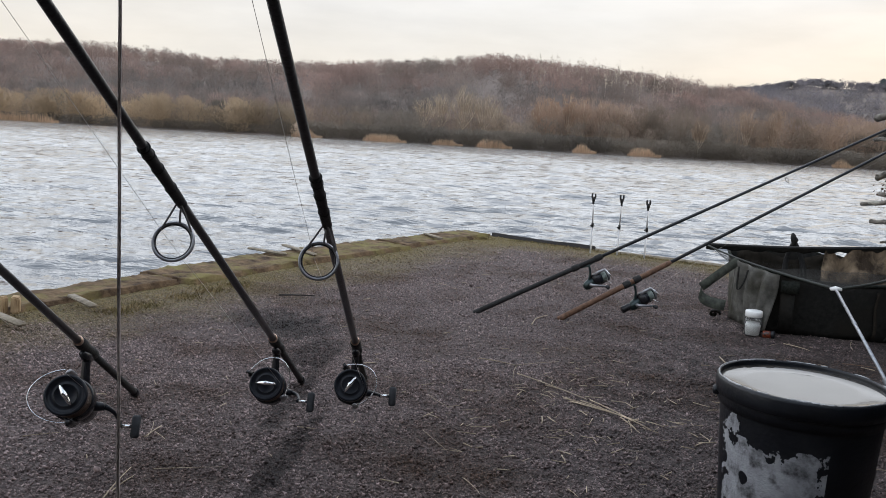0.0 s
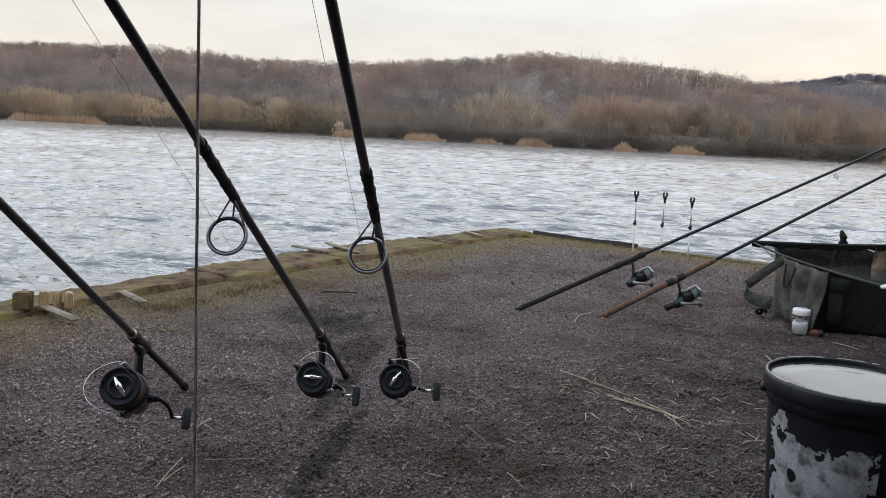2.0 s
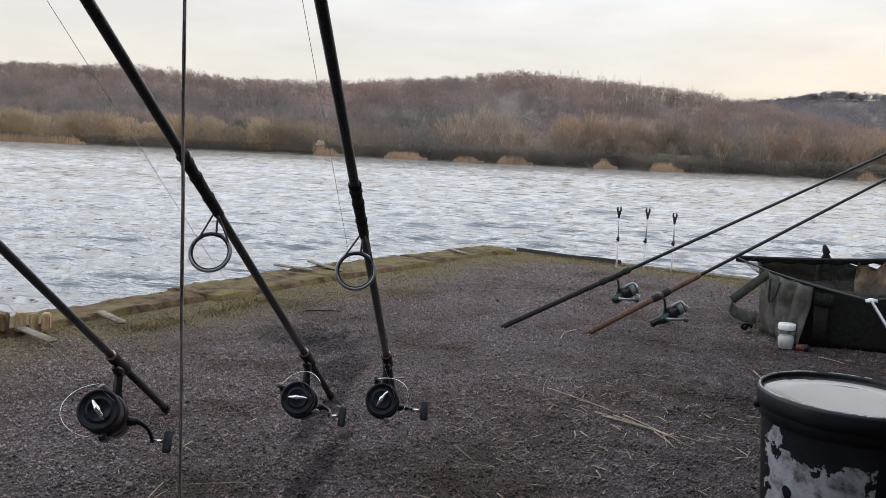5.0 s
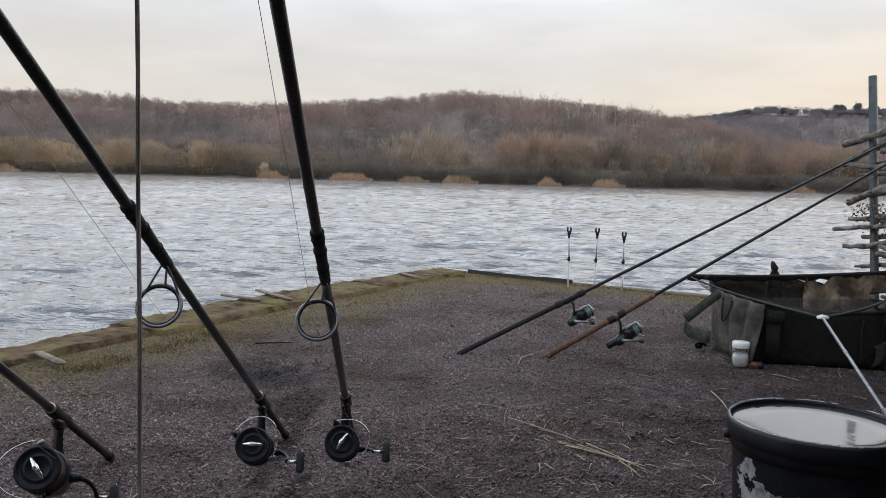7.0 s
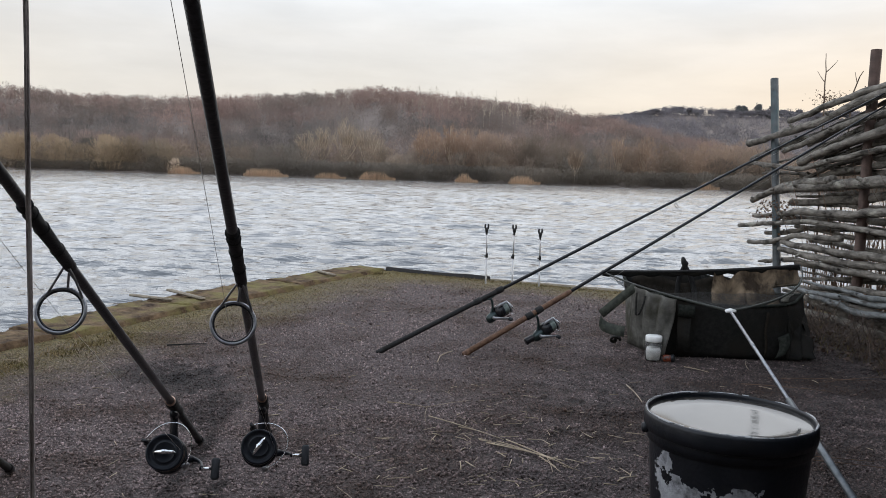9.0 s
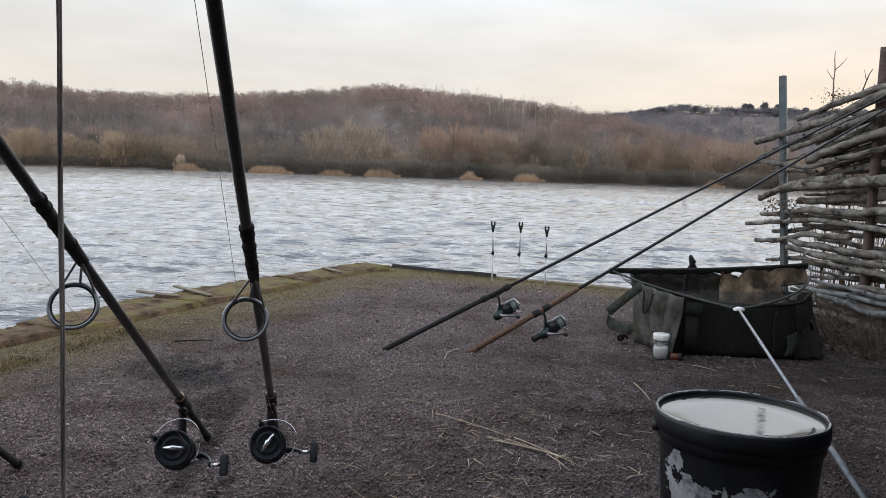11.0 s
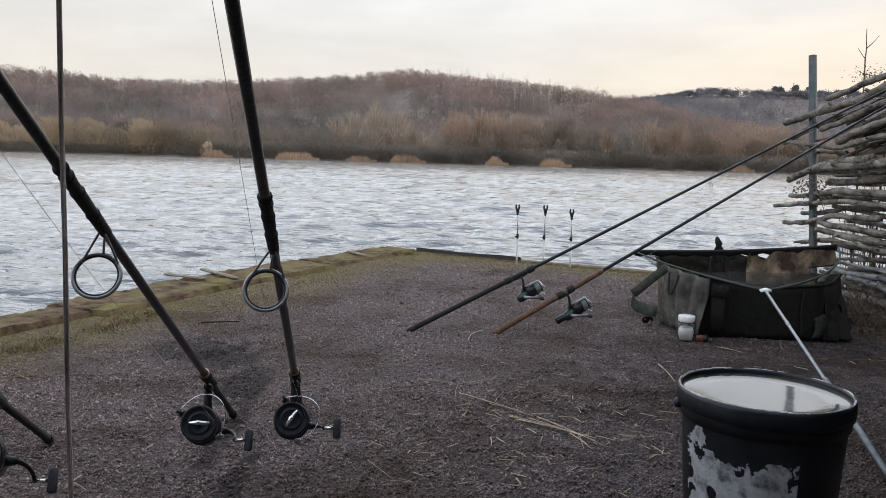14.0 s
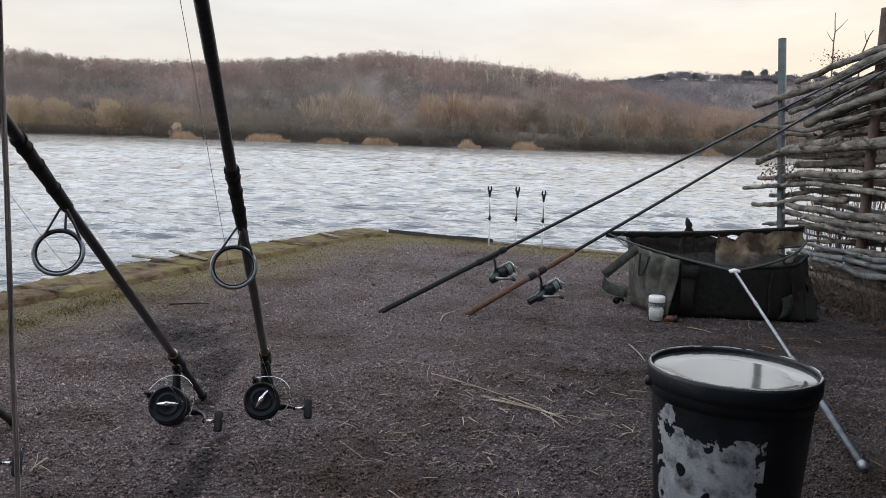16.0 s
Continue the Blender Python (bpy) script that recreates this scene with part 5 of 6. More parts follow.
sheet(bm, rows, 0.004)
part("end_panel", bm, M_CANVASGREY, cradle, "faded grey-brown fabric panel in soft folds")
for g0, g1, drop in ((3, 9, 0.09),):
    a, b = rows[1][g0], rows[1][g1]
    out = Vector((-0.020, -0.020, 0))
    loop = [a.lerp(b, t) + out * (0.6 + math.sin(math.pi * t)) + Vector((0, 0, -drop * math.sin(math.pi * t) ** 0.7)) for t in np.linspace(0, 1, 15)]
    band(loop, 0.008, (0.7, -0.7, 0.2), 0.003, M_CANVAS, "carry_loop", cradle, "dark webbing loop")
band([(-0.262 + 0.010 * k, -0.348 - 0.002 * k, 0.212 + 0.002 * math.sin(k * 1.7)) for k in range(8)], 0.050, (0, 0.05, 1), 0.004, M_STRAP, "pocket_flap", cradle, "dark olive pocket flap")
band([(-0.258 + 0.009 * k, -0.343 - 0.002 * k, 0.110 + 0.003 * math.sin(k)) for k in range(7)], 0.140, (0, 0.03, 1), 0.004, M_CANVAS, "pocket", cradle)
# seams and a sewn edge on the front
for x in (0.125,):
    band([(x + 0.004 * math.sin(k), -0.350 - 0.004 * math.sin(math.pi * k / 8), 0.020 + 0.024 * k) for k in range(9)], 0.012, (1, 0, 0), 0.002, M_LINING, "seam", cradle)
# olive patch hanging loose at the far corner, and the dark skirt beside it
band(bezier((0.190, -0.368, 0.118), (0.205, -0.385, 0.075), (0.172, -0.388, 0.030), 6), 0.050, (1, 0, 0.45), 0.004, M_STRAP, "loose_tab", cradle, "olive fabric tab hanging loose")
rows = []
for r in range(11):
    f = r / 10
    row = []
    for c in range(17):
        g = c / 16
        p = Vector((0.225, -0.320, 0.205)).lerp(Vector((0.390, -0.140, 0.180)), g).lerp(Vector((0.225, -0.355, 0.008)).lerp(Vector((0.375, -0.290, 0.008)), g), f)
        p += Vector((0.7, -0.7, 0)) * (0.020 * math.sin(g * 14 + 3 * f) * f + 0.012 * noise.noise(Vector((g * 6, f * 5, 1))))
        p.z = max(p.z - 0.05 * math.sin(math.pi * g) * (1 - f), 0.008)
        row.append(p)
    rows.append(row)
bm = bmesh.new()
sheet(bm, rows, 0.004)
part("side_flap", bm, M_CANVAS, cradle, "loose dark side flap crumpled on the gravel")
band(bezier((0.22, -0.30, 0.255), (0.27, -0.2, 0.27), (0.33, -0.12, 0.262), 6), 0.03, (0.7, -0.5, 0.1), 0.004, M_CANVASGREY, "strap", cradle)
# brown lining inside the back, in slack folds
bm = bmesh.new()
sheet(bm, [[Vector((-0.285 + 0.60 * c / 24, 0.285 + 0.012 * math.sin(c * 1.1) - 0.07 * (1 - r / 8) ** 2, 0.020 + (0.255 + 0.020 * math.sin(c * 0.45)) * r / 8)) for c in range(25)] for r in range(9)], 0.003)
part("lining", bm, M_LINING, cradle, "dark brown inner lining")
# webbing handle at the back, its two ends drawn up into a padded grip
for x0, bend in ((-0.058, -0.02), (0.032, 0.022)):
    band(bezier((x0, 0.262, 0.165), (x0 * 0.6 - 0.012 + bend, 0.268, 0.265), (-0.026, 0.272, 0.342), 10), 0.024, (1, 0.1, 0.15), 0.007, M_FOAM, "handle_strap", cradle, "black webbing handle strap")
bm = bmesh.new()
tube(bm, bezier((-0.030, 0.272, 0.322), (-0.026, 0.272, 0.352), (-0.040, 0.272, 0.385), 8), [0.008, 0.0095, 0.012, 0.015, 0.017, 0.0175, 0.016, 0.013, 0.007], 14, flat=0.7)
tube(bm, [(-0.022, 0.272, 0.338), (-0.016, 0.272, 0.352), (-0.022, 0.272, 0.366)], [0.006, 0.008, 0.005], 10)
part("carry_handle", bm, M_FOAM, cradle, "black padded carrying handle standing up")

# ---- jar and orange tub ----
jar = thing("bait_jar", pose(1.885, 3.35, 0), "clear plastic jar of white bait with a white lid", "jar")
bm = bmesh.new()
lathe(bm, [(0.0, 0.001), (0.031, 0.001), (0.034, 0.005), (0.034, 0.074), (0.029, 0.082), (0.029, 0.088), (0.027, 0.088), (0.027, 0.081), (0.032, 0.073), (0.032, 0.006), (0.0, 0.004)], 32)
part("body", bm, M_CLEAR, jar, "clear plastic body")
bm = bmesh.new()
lathe(bm, [(0.0, 0.005), (0.0312, 0.007), (0.0312, 0.044), (0.026, 0.058), (0.012, 0.052), (0.0, 0.050)], 24)
part("contents", bm, M_WHITE, jar, "white bait filling")
bm = bmesh.new()
lathe(bm, [(0.0, 0.107), (0.032, 0.107), (0.0345, 0.104), (0.0345, 0.084), (0.033, 0.082), (0.029, 0.082)], 36)
part("lid", bm, M_WHITE, jar, "white screw lid")
tub = thing("bait_tub", pose(1.945, 3.325, 0.0155, 84, 0, 62), "small orange tub lying on the gravel by the jar", "tub")
bm = bmesh.new()
lathe(bm, [(0.0, -0.022), (0.0145, -0.022), (0.0155, -0.019), (0.0155, 0.012), (0.0, 0.012)], 24)
part("body", bm, M_ORANGE, tub)
bm = bmesh.new()
lathe(bm, [(0.0155, 0.010), (0.0165, 0.012), (0.0165, 0.022), (0.014, 0.024), (0.0, 0.024)], 24)
part("lid", bm, M_BUCKET, tub)

# ---- three bank sticks with rod rests ----
for x, y, h in ((1.414, 5.80, 0.425), (1.600, 5.77, 0.428), (1.780, 5.70, 0.408)):
    lean = random.uniform(-0.008, 0.008)
    st = thing("bank_stick", pose(x, y, 0), "thin alloy bank stick with a black rod rest", "bank stick", "bank sticks")
    bm = bmesh.new()
    tube(bm, [(0, 0, -0.15), (0, 0, 0.20)], 0.0062, 12)
    part("outer_tube", bm, M_STICK, st)
    bm = bmesh.new()
    tube(bm, [(0, 0, 0.195), (lean, 0, h - 0.05)], 0.0050, 12)
    part("inner_rod", bm, M_STICK, st)
    bm = bmesh.new()
    tube(bm, [(0, 0, 0.185), (0, 0, 0.215)], 0.0088, 12)
    tube(bm, [(0, 0, 0.20), (-0.016, 0, 0.195)], [0.004, 0.0055], 8)
    part("locking_screw", bm, M_FOAM, st)
    bm = bmesh.new()
    tube(bm, [(lean, 0, h - 0.075), (lean, 0, h - 0.05)], [0.007, 0.009], 12)
    tube(bm, [(lean, 0, h - 0.055), (lean, 0, h - 0.03)], [0.010, 0.013], 12)
    for sx in (-1, 1):
        tube(bm, bezier((lean, 0, h - 0.036), (lean + sx * 0.016, 0, h - 0.032), (lean + sx * 0.0095, 0, h), 6), [0.008, 0.008, 0.0075, 0.007, 0.0065, 0.006, 0.005], 8)
    part("rod_rest", bm, M_FOAM, st, "black forked rod rest")

# ---- two rods leaning on the hurdle ----


def small_reel(rod, s, k, spool_mat, rear_drag):
    """A fixed-spool reel hanging under the rod, its crank towards the gravel side."""
    c = Matrix.Translation((0, -0.012, s)) @ Matrix.Scale(k, 4)
    bm = bmesh.new()
    tube(bm, [c @ Vector((0, 0.002, -0.03)), c @ Vector((0, 0, 0)), c @ Vector((0, 0.002, 0.03))], [0.004, 0.0075, 0.004], 8, flat=0.6)
    tube(bm, [c @ v for v in bezier((0, -0.002, 0.004), (0, -0.036, 0.006), (0, -0.070, -0.028), 8)], [0.0062 * k] * 5 + [0.007 * k, 0.008 * k, 0.010 * k, 0.012 * k], 10, flat=0.7)
    lathe(bm, [(0.0, -0.030), (0.012, -0.027), (0.018, -0.014), (0.0195, 0.0), (0.017, 0.014), (0.010, 0.024), (0.0, 0.026)], 20, c @ Matrix.Translation((0, -0.072, -0.018)) @ pose(0, 0, 0, -12, 0, 0))
    reel = part("reel", bm, M_GREENMETAL, rod, "dark teal fixed-spool reel")
    if rear_drag:
        bm = bmesh.new()
        lathe(bm, [(0.0, -0.032), (0.012, -0.031), (0.0135, -0.027), (0.0125, -0.012), (0.0135, -0.004), (0.011, 0.004)], 18, c @ Matrix.Translation((0, -0.070, -0.046)))
        part("rear_drag", bm, M_REEL, reel, "black rear drag knob")
    ax = c @ Matrix.Translation((0, -0.066, 0.0))
    bm = bmesh.new()
    lathe(bm, [(0.010, -0.006), (0.022, -0.002), (0.0265, 0.010), (0.0265, 0.020), (0.024, 0.022)], 28, ax)
    part("rotor", bm, M_REEL, reel)
    bm = bmesh.new()
    lathe(bm, [(0.0235, 0.020), (0.0245, 0.024), (0.0245, 0.030), (0.0205, 0.032), (0.0200, 0.052), (0.0225, 0.054)], 32, ax)
    part("spool", bm, spool_mat, reel, "dark spool")
    bm = bmesh.new()
    lathe(bm, [(0.0206, 0.033), (0.0216, 0.037), (0.0216, 0.048), (0.0206, 0.052)], 28, ax)
    part("wound_line", bm, M_PALELINE, reel, "pale green line on the spool")
    bm = bmesh.new()
    lathe(bm, [(0.0228, 0.054), (0.0255, 0.057), (0.0255, 0.059), (0.022, 0.061), (0.019, 0.060)], 32, ax)
    part("spool_lip", bm, M_ALLOY, reel, "thin bright spool lip")
    bm = bmesh.new()
    lathe(bm, [(0.0185, 0.059), (0.014, 0.061), (0.012, 0.068), (0.0, 0.069)], 24, ax)
    part("drag_cap", bm, M_REEL, reel)
    q = ax @ pose(0, 0, 0, 0, 0, -60)
    for sx in (1, -1):
        bm = bmesh.new()
        tube(bm, [q @ Vector((sx * 0.025, 0, 0.008)), q @ Vector((sx * 0.032, 0, 0.028)), q @ Vector((sx * 0.031, 0, 0.052))], [0.0065 * k, 0.006 * k, 0.004 * k], 8)
        part("bail_arm", bm, M_REEL if sx > 0 else M_GUIDE, reel)
    bm = bmesh.new()
    tube(bm, [q @ Vector((0.032 * math.cos(t), -0.040 * math.sin(t), 0.054 + 0.010 * math.sin(t))) for t in np.linspace(0, math.pi, 18)], 0.0014, 6)
    part("bail_wire", bm, M_CHROME, reel)
    bm = bmesh.new()
    tip = c @ Vector((-0.036, -0.098, 0.030))
    tube(bm, [c @ Vector((-0.012, -0.072, -0.020)), c @ Vector((-0.030, -0.072, -0.020)), c @ Vector((-0.034, -0.080, -0.004)), tip], [0.008 * k, 0.006 * k, 0.005 * k, 0.0042 * k], 8)
    part("crank", bm, M_GUIDE, reel)
    bm = bmesh.new()
    tube(bm, [tip, tip + Vector((-0.010, 0, 0)), tip + Vector((-0.028, 0, 0))], [0.004, 0.0085, 0.0075], 10)
    part("crank_knob", bm, M_RUBBER, reel)


def bank_rod(butt, through_, grip, grip_len, label, reel_s, scale, spool_mat, rear_drag, radius, seat_gap, roll, guides):
    rod = thing("fishing_rod", rod_pose(butt, through_, roll), label, "fishing rod", "rods leaning on the hurdle")
    bm = bmesh.new()
    lathe(bm, [(0.0, 0.0), (radius * 0.80, 0.001), (radius * 0.98, 0.006), (radius * 1.03, 0.02), (radius, 0.034)], 18)
    part("butt_cap", bm, grip, rod)
    bm = bmesh.new()
    zs = [0.03, 0.15, reel_s - seat_gap - 0.02, reel_s, reel_s + seat_gap, grip_len - 0.012, grip_len]
    tube(bm, [(0, 0, z) for z in zs], [radius, radius * 0.95, radius * 0.95, radius * 0.9, radius * 0.98, radius * 0.92, radius * 0.7], 18)
    part("handle", bm, grip, rod, "cork handle" if grip == M_CORK else "black foam handle")
    for z in (reel_s - seat_gap, reel_s + seat_gap):
        bm = bmesh.new()
        lathe(bm, [(radius * 0.9, z - 0.018), (radius * 1.25, z - 0.014), (radius * 1.25, z + 0.014), (radius * 0.9, z + 0.018)], 18)
        part("seat_ring", bm, M_FOAM, rod)
    bm = bmesh.new()
    zs = [grip_len - 0.02, 1.25, 1.8, 2.4, 3.0, 3.55]
    tube(bm, [(0, 0, z) for z in zs], [0.0074, 0.0066, 0.0058, 0.0046, 0.0032, 0.0015], 14)
    part("blank", bm, M_BLACK, rod, "black carbon blank")
    for g, gr in guides:
        rod_guide(rod, g, gr, 0.0066)
    small_reel(rod, reel_s, scale, spool_mat, rear_drag)
    bm = bmesh.new()
    tube(bm, [(0.02, -0.078, reel_s + 0.045), (0, -0.024, guides[0][0]), (0, -0.019, guides[1][0]), (0, -0.01, 3.5)], 0.0003, 5)
    part("fishing_line", bm, M_MONO, rod)


bank_rod((0.719, 3.385, 0.0), (3.12, 3.955, 1.20), M_FOAM, 0.62, "black rod with a foam handle and silver reel on gravel", 0.545, 1.12, M_SPOOL, False, 0.0112, 0.055, 0, ((1.53, 0.0125), (2.30, 0.010)))
bank_rod((1.082, 3.38, 0.0), (3.12, 3.943, 1.135), M_CORK, 0.56, "black rod with a worn cork handle and teal reel", 0.365, 1.18, M_SPOOL, True, 0.0125, 0.026, 0, ((1.12, 0.0085), (1.90, 0.009)))

# ---- woven hurdle of hazel poles on steel posts ----
hurdle = thing("wattle_fence", pose(3.22, 4.2, 0), "wattle fence of rough hazel poles woven round steel posts", "fence")
HP = Vector((3.22, 4.2, 0))


def steel_post(x, y, top, mat, r, lean=0.0, back=0.0):
    bm = bmesh.new()
    tube(bm, [Vector((x, y, -0.3)) - HP, Vector((x + lean, y + back, top)) - HP], r, 20, False)
    tube(bm, [Vector((x + lean, y + back, top - 0.002)) - HP, Vector((x, y, -0.3)) - HP], r * 0.86, 20, False)
    part("post", bm, mat, hurdle)


steel_post(3.22, 5.04, 1.455, M_STEELPOST, 0.025, 0.0, 0.30)
steel_post(3.22, 4.20, 1.47, M_RUSTPOST, 0.027, 0.02)
steel_post(3.22, 3.20, 1.45, M_RUSTPOST, 0.027)
# two posts out of view, for the fence run on to block sky light
steel_post(3.22, 2.10, 1.45, M_RUSTPOST, 0.027)
steel_post(3.22, 1.00, 1.45, M_RUSTPOST, 0.027)


def pole(pts, r, side, bark=None):
    """One rough pole through (y, z) places, on one or the other side of the posts, run on past the last, unseen, to
    shade the gravel.
    """
    ys = [p[0] for p in pts]
    zs = [p[1] for p in pts]
    if ys[-1] < 4.2:
        slope = (zs[-1] - zs[-2]) / (ys[-1] - ys[-2])
        ys.append(ys[-1] - 1.2)
        zs.append(zs[-1] - 1.2 * slope * 0.5)
        ys.append(ys[-1] - 2.2)
        zs.append(zs[-1])
    path, rad = [], []
    n = 80
    seed = random.uniform(0, 50)
    pointed = random.random() < 0.45 and r < 0.022
    for i in range(n + 1):
        y = ys[0] + (ys[-1] - ys[0]) * i / n
        z = float(np.interp(-y, [-v for v in ys], zs))
        z += 0.018 * noise.noise(Vector((y * 2.6, seed, 0))) + 0.007 * noise.noise(Vector((y * 9, seed, 0)))
        x = 3.22 + side * 0.042 + 0.014 * noise.noise(Vector((y * 2.3, seed, 7)))
        path.append(Vector((x, y, z)) - HP)
        taper = min(1.0, 0.45 + 3.2 * i / n) if pointed else 1.0
        rad.append(taper * r * (0.86 + 0.20 * noise.noise(Vector((y * 7, seed, 3))) + 0.12 * noise.noise(Vector((y * 26, seed, 5))) + 0.22 * min(1.0, 1.8 * i / n)))
    rad = [v * 0.94 for v in rad]
    bm = bmesh.new()
    tube(bm, path, rad, 10)
    for i in (5, 11, 18, 26, 37):
        if random.random() < 0.6:
            d = Vector((-1, random.uniform(-0.5, 0.5), random.uniform(-0.6, 0.9))).normalized()
            tube(bm, [path[i], path[i] + d * r * 1.7], [r * 0.45, r * 0.3], 7)
    ob = part("pole", bm, bark or M_BARK, hurdle)
    bm = bmesh.new()
    d = (path[0] - path[1]).normalized()
    tube(bm, [path[0] + d * 0.0005, path[0] + d * 0.003], [rad[0] * 0.9, rad[0] * 0.86], 10)
    part("cut_end", bm, M_CUT if side < 0 else M_BARK, ob)


for k in range(17):
    z = 0.08 + k * 0.052 + random.uniform(-0.015, 0.015)
    y0 = random.uniform(4.85, 5.2)
    pole([(y0, z), (4.4, z + random.uniform(-0.02, 0.03)), (3.95, z + random.uniform(-0.02, 0.04))], random.uniform(0.012, 0.019), 1.7)
for k in range(4):
    z = 0.86 + k * 0.065 + random.uniform(-0.01, 0.01)
    pole([(random.uniform(4.7, 5.15), z), (4.5, z + 0.05), (4.1, z + 0.11)], random.uniform(0.010, 0.016), 1.6)
for k in range(11):
    z = 0.80 + k * 0.030 + random.uniform(-0.01, 0.01)
    pole([(random.uniform(4.75, 5.25), z - 0.02), (4.6, z + 0.045), (4.1, z + 0.13)], random.uniform(0.012, 0.019), random.choice((0.6, 1.4, 2.0)))
for pts, r in ((((4.60, 0.205), (4.02, 0.215), (3.7, 0.22)), 0.016), (((4.76, 0.147), (4.18, 0.172), (3.8, 0.19)), 0.016), (((4.50, 0.141), (4.01, 0.125), (3.80, 0.14)), 0.020)):
    pole(list(pts), r, -2.1, M_BARKPALE)
pole([(5.0, 1.156), (4.13, 1.257)], 0.022, -1)
pole([(5.58, 1.042), (4.6, 1.124), (4.13, 1.208)], 0.028, -1)
pole([(5.71, 0.939), (5.13, 1.029), (4.12, 1.151)], 0.024, 1)
pole([(5.04, 0.974), (4.47, 1.075), (4.11, 1.114)], 0.022, -1)
pole([(5.17, 0.935), (4.57, 0.988), (4.11, 1.095)], 0.019, 1)
pole([(4.82, 0.899), (4.10, 1.038)], 0.028, -1)
pole([(5.57, 0.897), (4.95, 0.861), (4.08, 0.939)], 0.018, -1)
pole([(5.51, 0.828), (4.74, 0.832), (4.07, 0.877)], 0.020, 1)
pole([(5.48, 0.657), (4.93, 0.773), (4.42, 0.805)], 0.024, -1)
pole([(5.08, 0.730), (4.53, 0.761), (4.05, 0.784)], 0.034, -1)
pole([(5.06, 0.653), (4.04, 0.713)], 0.028, 1)
pole([(5.05, 0.590), (4.03, 0.635)], 0.025, -1)
pole([(5.62, 0.540), (4.56, 0.583), (4.02, 0.579)], 0.020, 1)
pole([(5.66, 0.476), (4.69, 0.555), (4.01, 0.539)], 0.018, -1)
pole([(5.42, 0.443), (4.37, 0.539), (4.0, 0.52)], 0.018, 1)
pole([(5.49, 0.373), (4.80, 0.454), (4.31, 0.491)], 0.017, -1)
pole([(4.98, 0.411), (4.47, 0.398), (3.99, 0.411)], 0.023, -1)
pole([(5.01, 0.363), (4.46, 0.345), (3.98, 0.363)], 0.022, -1)
pole([(4.85, 0.307), (3.97, 0.322)], 0.021, -1)
pole([(5.49, 0.245), (5.0, 0.293), (4.4, 0.30)], 0.018, 1)
pole([(4.97, 0.189), (4.56, 0.222), (3.97, 0.308)], 0.018, 1)
pole([(4.58, 0.179), (4.10, 0.225)], 0.021, -1)
pole([(4.75, 0.138), (3.95, 0.182)], 0.018, -1)
pole([(4.61, 0.111), (3.94, 0.127)], 0.026, -1)
pole([(4.99, 0.085), (4.41, 0.060), (4.0, 0.06)], 0.026, 1)
pole([(4.94, 0.030), (4.28, 0.035), (3.9, 0.03)], 0.022, -1)

# ---- dead brush behind and below the hurdle ----


def twigs(name, n, x0, x1, y0, y1, h0, h1, lean, width, mat, label, category, seed, up=0.0):
    rng = np.random.RandomState(seed)
    base = np.stack([rng.uniform(x0, x1, n), rng.uniform(y0, y1, n), np.full(n, up)], -1)
    hgt = rng.uniform(h0, h1, n)
    az = rng.uniform(0, math.tau, n)
    l = rng.uniform(0.1, 1, n) * lean * hgt
    vs_, fs_ = [], []
    steps = 4
    bend = rng.normal(0, 0.12, (n, 2))
    rings = []
    for k in range(steps + 1):
        f = k / steps
        c = base + np.stack([np.cos(az) * l * f + bend[:, 0] * hgt * f * f, np.sin(az) * l * f + bend[:, 1] * hgt * f * f, hgt * f * (1 - 0.12 * lean * f)], -1)
        w = width * (1 - 0.75 * f)
        rings.append(np.stack([c + np.array([w * math.cos(a), w * math.sin(a), 0]) for a in (0, 2.09, 4.19)], 1))
    v = np.stack(rings, 1).reshape(-1, 3)
    o = np.arange(n)[:, None, None] * (3 * (steps + 1))
    q = np.array([[3 * k + j, 3 * k + (j + 1) % 3, 3 * k + 3 + (j + 1) % 3, 3 * k + 3 + j] for k in range(steps) for j in range(3)])
    f = (o + q[None]).reshape(-1, 4)
    return tagged(soup(name, v, f, mat), label, category, kind="stuff")


# the bramble's near end is out of view, run on for shade
twigs("brush", 1700, 3.30, 4.3, 0.6, 5.0, 0.3, 1.05, 0.25, 0.0035, M_BRUSH, "tangle of dead russet bramble behind the fence", "brush", 31)
# wholly out of view, added to cut sky light from the right
twigs("hedge", 1800, 3.35, 4.5, 0.0, 3.4, 1.4, 2.7, 0.22, 0.009, M_BRUSH, "unseen tall hedge added behind the fence to shade the gravel", "hedge", 35)
twigs("fence_foot_brush", 520, 2.80, 3.16, 2.8, 4.45, 0.02, 0.26, 1.9, 0.0025, M_STEM, "dead stems and twigs at the foot of the fence", "brush", 32)
twigs("fence_foot_grass", 420, 2.75, 3.2, 2.9, 4.3, 0.02, 0.07, 0.9, 0.0016, M_MOSS, "sparse grass at the foot of the fence", "grass", 33)


